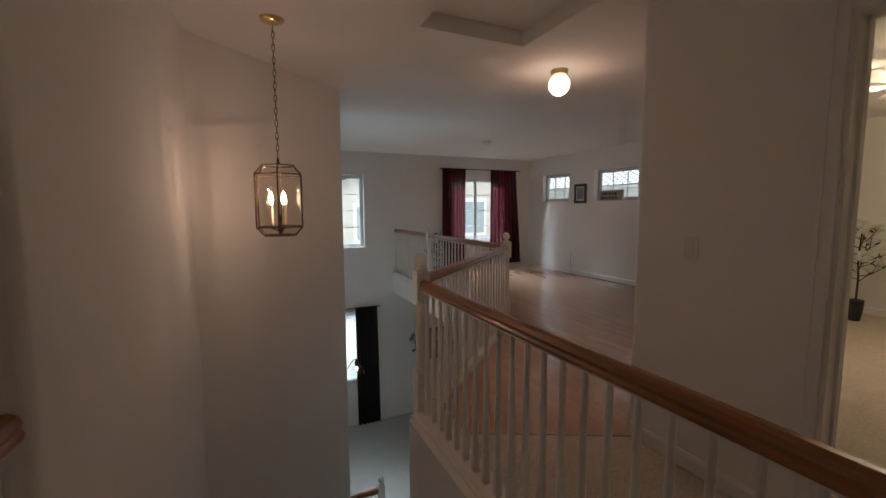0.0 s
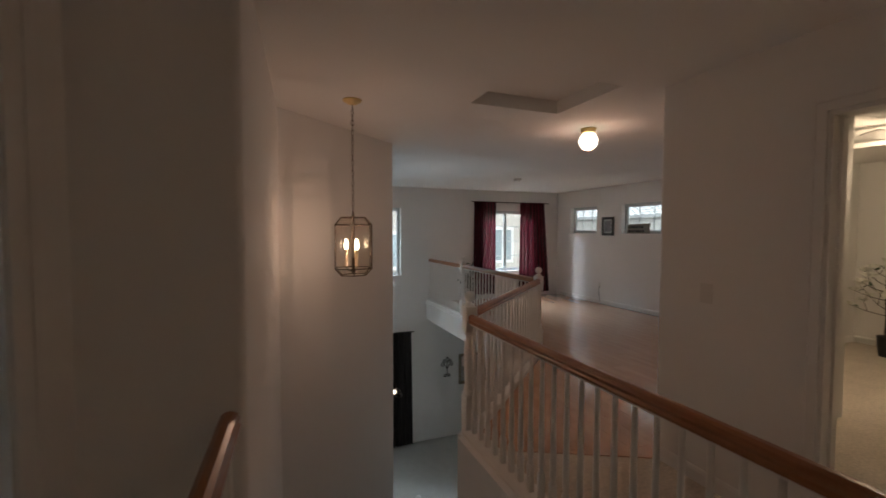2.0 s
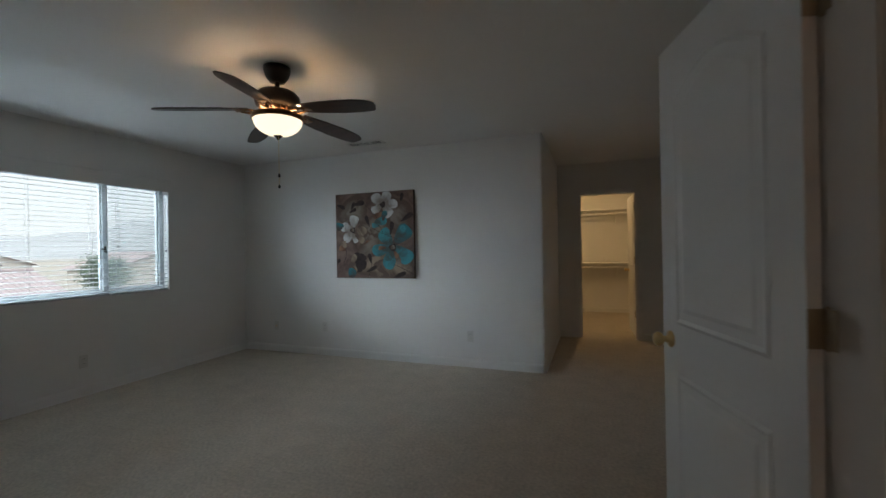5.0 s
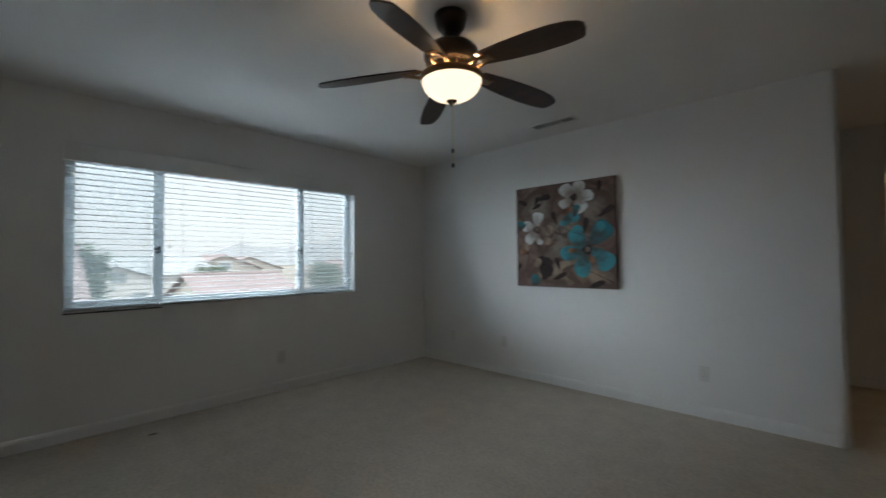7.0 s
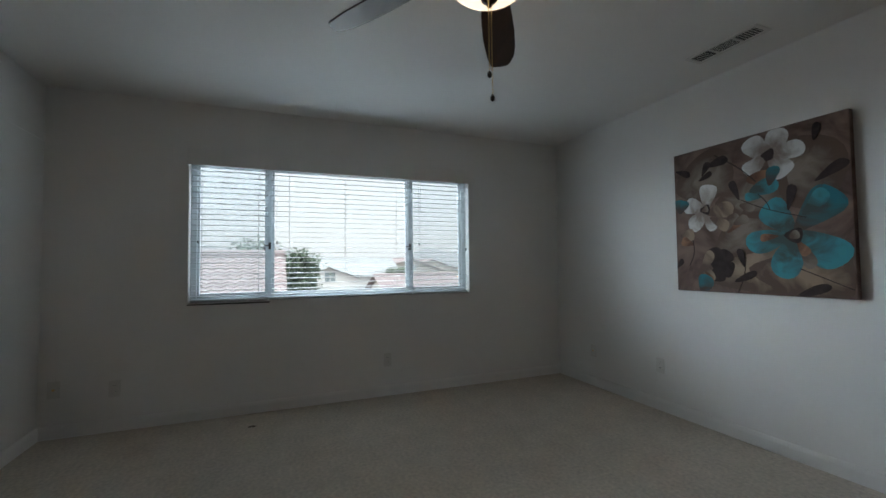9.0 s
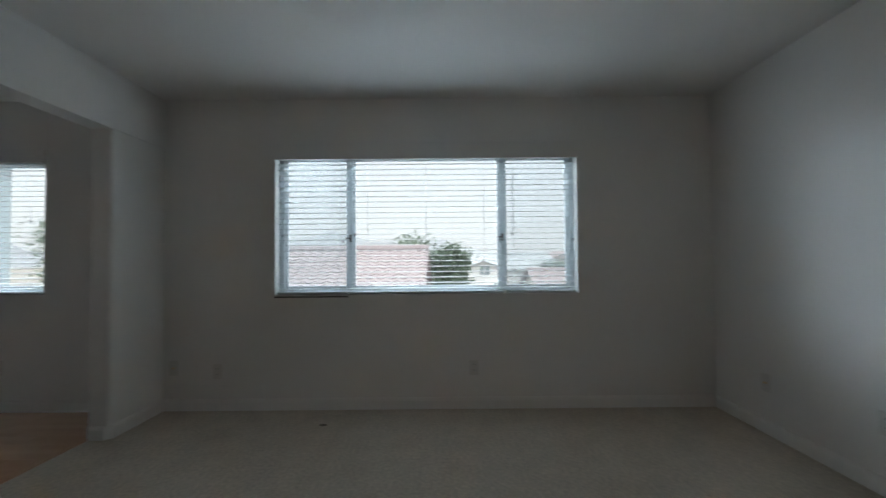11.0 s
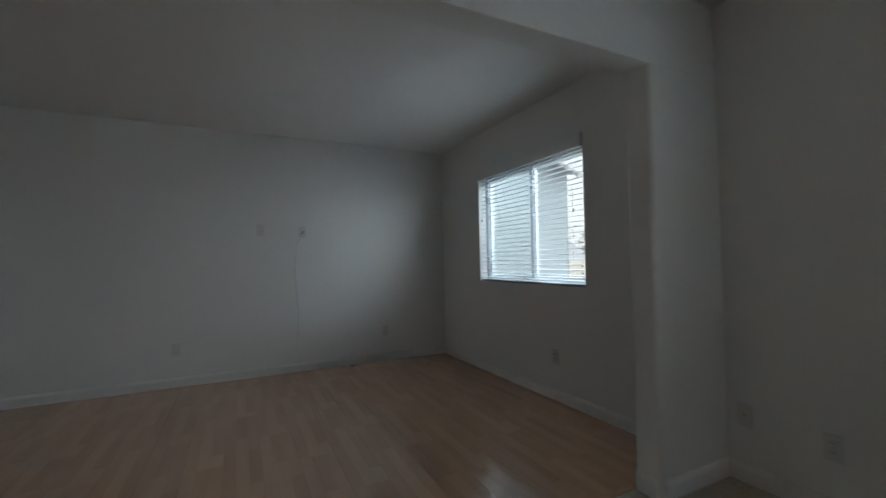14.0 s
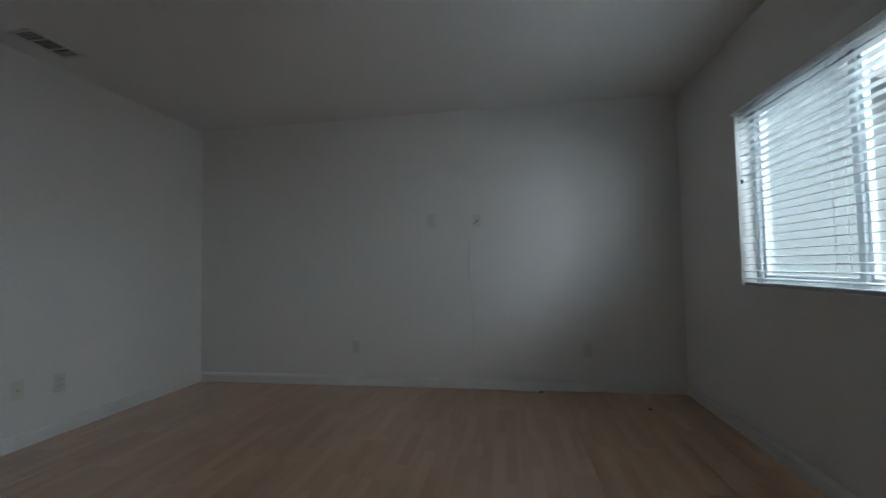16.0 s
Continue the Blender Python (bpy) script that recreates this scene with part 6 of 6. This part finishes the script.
near_house = house(-1.1, 8.2, -9.0, 0, 3.92, 0.30, "x", M_STUCCO_B, "blue-grey stucco house with wide eaves close by", tile=M_PALE_TILE)
near_house.matrix_basis = pose(-12.39, -8.29, 0, 0, 0, 28.4) @ near_house.matrix_basis
house(-20.5, -10.5, -4.2, 1.55, -0.65, 0.42, "y", M_STUCCO, "low stucco house with a broad clay tile roof")
house(-46, -40, 3.8, 8.3, 0.25, 0.35, "x", M_STUCCO_W, "white two-storey house with a small gable", [("e", 6.2, -0.15, 0.9, 0.8), ("e", 7.5, -1.6, 0.9, 0.7)], tile=M_PALE_TILE)
house(-56, -47, 1.5, 14.5, 0.3, 0.35, "y", M_STUCCO_W, "white house with a long tile roof paled for haze", tile=M_PALE_TILE)
house(-40, -30, 9.4, 15.5, -1.4, 0.35, "y", M_STUCCO, "low tan house with a clay tile roof")
house(-69, -60, 15.5, 24.5, 0.55, 0.38, "x", M_STUCCO, "tan house with a gabled clay tile roof", [("e", 20.1, 0.5, 1.4, 0.8)])
house(-58, -49, 17.5, 22.0, -1.2, 0.40, "x", M_STUCCO_W, "small white house with a tile gable")
house(-90, -78, 24, 36, 0.2, 0.35, "x", M_STUCCO, "far tan house with a tile roof")
house(-66, -56, -22, -8, 0.2, 0.35, "y", M_STUCCO_W, "far white house with a tile roof")
house(-70, -60, 36, 47, -0.4, 0.35, "x", M_STUCCO, "far tan house with a tile roof")
house(2.5, 12.5, 15.0, 24, 2.1, 0.42, "y", M_STUCCO, "tan stucco house facing the loft window", [("s", 8.3, 0.35, 0.85, 1.25), ("s", 4.0, 0.2, 1.0, 1.2)])
house(11.5, 20, 4.0, 15.0, 2.2, 0.45, "y", M_STUCCO_W, "white house with pale tile roof beside the loft", [("w", 9.0, 0.7, 1.0, 1.1), ("w", 6.0, 0.7, 1.0, 1.1)], tile=M_PALE_TILE)
# far hills
bm = bmesh.new()
prev = None
for k in range(73):
    a = radians(90 + 180 * k / 72)
    rr = 900
    hh = 38 + 26 * math.sin(k * 0.35) + 14 * math.sin(k * 0.9 + 1) + 6 * math.sin(k * 2.3)
    pair = (bm.verts.new((rr * math.cos(a), rr * math.sin(a), -3.3)), bm.verts.new((rr * 1.15 * math.cos(a), rr * 1.15 * math.sin(a), max(hh, 8))))
    if prev:
        bm.faces.new((prev[0], pair[0], pair[1], prev[1]))
    prev = pair
structure("backdrop_hills", bm, M_HILL, "hazy low hills on the horizon", "hills", True)
M_CROWN = material("tree_leaf", (0.115, 0.155, 0.11), 0.6, spread=0.35, scale=1.2, fine=0.1)


def tree(x, y, h, r, seed, label):
    g = random.Random(seed)
    t = thing("tree", (x, y, -3.3), label, "tree", "neighbourhood trees")
    bm = bmesh.new()
    top = Vector((x, y, -3.3 + h * 0.8))
    tube(bm, [(x, y, -3.4), (x + 0.1, y, -3.3 + h * 0.3), top], h * 0.035, 8, h * 0.008)
    bl = bmesh.new()
    for k in range(18):
        a, f = g.uniform(0, 6.28), g.uniform(0.35, 1.0)
        p0 = Vector((x, y, -3.3 + h * f * 0.75))
        ln = r * g.uniform(0.5, 1.0) * (1.25 - f * 0.6)
        p1 = p0 + Vector((math.cos(a) * ln, math.sin(a) * ln, h * 0.16 * g.uniform(0.5, 1.2)))
        tube(bm, [p0, p0.lerp(p1, 0.5) + Vector((0, 0, 0.1)), p1], h * 0.012, 5, h * 0.003)
        for j in range(340):
            c = p0.lerp(p1, g.uniform(0.2, 1.1)) + Vector((g.gauss(0, 1), g.gauss(0, 1), g.gauss(0, 0.8))) * r * 0.2
            leaf_blade(bl, c, (g.uniform(-1, 1), g.uniform(-1, 1), g.uniform(-0.6, 1)), g.uniform(0.15, 0.27), g.uniform(0.09, 0.15), g)
    part("trunk", bm, M_TWIG, t)
    part("crown", bl, M_CROWN, t)


tree(-28.0, 0.7, 6.6, 2.1, 3, "green broadleaf tree behind the low tile roof")
tree(-27.5, 2.9, 5.8, 1.3, 5, "green broadleaf tree beside the tile roof")
tree(-44.0, 13.5, 4.4, 1.5, 8, "rounded green tree among the houses")
tree(-25.9, -17.6, 8.2, 2.4, 6, "slim green tree beside the blue-grey house")
tree(-33, -13, 6.0, 2.4, 11, "green broadleaf tree among the roofs")
tree(-45, 26, 5.0, 2.0, 13, "green broadleaf tree among the roofs")

# ---- laminate boards ----
def clip(poly, a, b, c):
    """Keep the side a x + b y >= c of a convex outline."""
    out = []
    for i, p in enumerate(poly):
        q = poly[(i + 1) % len(poly)]
        sp, sq = a * p[0] + b * p[1] - c, a * q[0] + b * q[1] - c
        if sp >= 0:
            out.append(p)
        if sp * sq < 0:
            t = sp / (sp - sq)
            out.append((p[0] + (q[0] - p[0]) * t, p[1] + (q[1] - p[1]) * t))
    return out


def boards(floor, x0, x1, y0, y1, cuts=(), width=0.195, length=1.21):
    shared = {}
    n = int(math.ceil((x1 - x0) / width - 1e-6))
    for i in range(n):
        a, b = x0 + i * width, min(x0 + (i + 1) * width, x1)
        y = y0 - length * ((i * 0.37) % 1.0)
        while y < y1:
            c, d = max(y, y0), min(y + length, y1)
            y += length
            if d - c < 0.01:
                continue
            poly = [(a + 0.0006, c + 0.0006), (b - 0.0006, c + 0.0006), (b - 0.0006, d - 0.0006), (a + 0.0006, d - 0.0006)]
            full = abs(d - c - length) < 1e-6 and abs(b - a - width) < 1e-6
            whole = all(all(k[0] * p[0] + k[1] * p[1] >= k[2] for p in poly) for k in cuts)
            for k in cuts:
                poly = clip(poly, *k) if len(poly) > 2 else poly
            if len(poly) < 3:
                continue
            if full and whole and "board" in shared:
                o = shared["board"].copy()
                scene.collection.objects.link(o)
                o.location = (a, c, 0)
                continue
            bm = bmesh.new()
            top = [bm.verts.new((p[0] - a, p[1] - c, 0.0)) for p in poly]
            low = [bm.verts.new((p[0] - a, p[1] - c, -0.0095)) for p in poly]
            bm.faces.new(top)
            bm.faces.new(low[::-1])
            for k in range(len(poly)):
                bm.faces.new((top[k], low[k], low[(k + 1) % len(poly)], top[(k + 1) % len(poly)]))
            bmesh.ops.recalc_face_normals(bm, faces=bm.faces[:])
            o = link("board", bm, M_LAM)
            o.location = (a, c, 0)
            o.parent = floor
            if full and whole and "board" not in shared:
                shared["board"] = o


fa = tagged(new("floor_alcove"), "maple-look laminate boards with a low sheen", "floor", kind="structure")
boards(fa, XW, XE, YA, 0.10)
fl = tagged(new("floor_loft"), "glossy maple-look laminate boards in the loft", "floor", kind="structure")
slope = (1.93 - 2.384) / (XR - 1.20)
cuts = [(1, -1, A.x - A.y + 0.04), (-slope, 1, 2.384 - slope * 1.20 + 0.004)]
boards(fl, 2.80, 3.97, YR, YF)
boards(fl, 3.97, XL, 3.20, YF)
boards(fl, 1.045, 2.80, 1.90, 4.40, cuts)
structure("threshold_hall", prism(bmesh.new(), [(1.15, 2.392), (XR - 0.003, 1.912), (XR + 0.003, 1.952), (1.168, 2.424)], 0.0005, 0.006), M_LAM, "wood threshold strip between carpet and laminate", "threshold")
structure("threshold_alcove", boxed(-5.35, -3.03, 0.085, 0.118, 0.0005, 0.006), M_LAM, "wood threshold strip between carpet and laminate", "threshold")
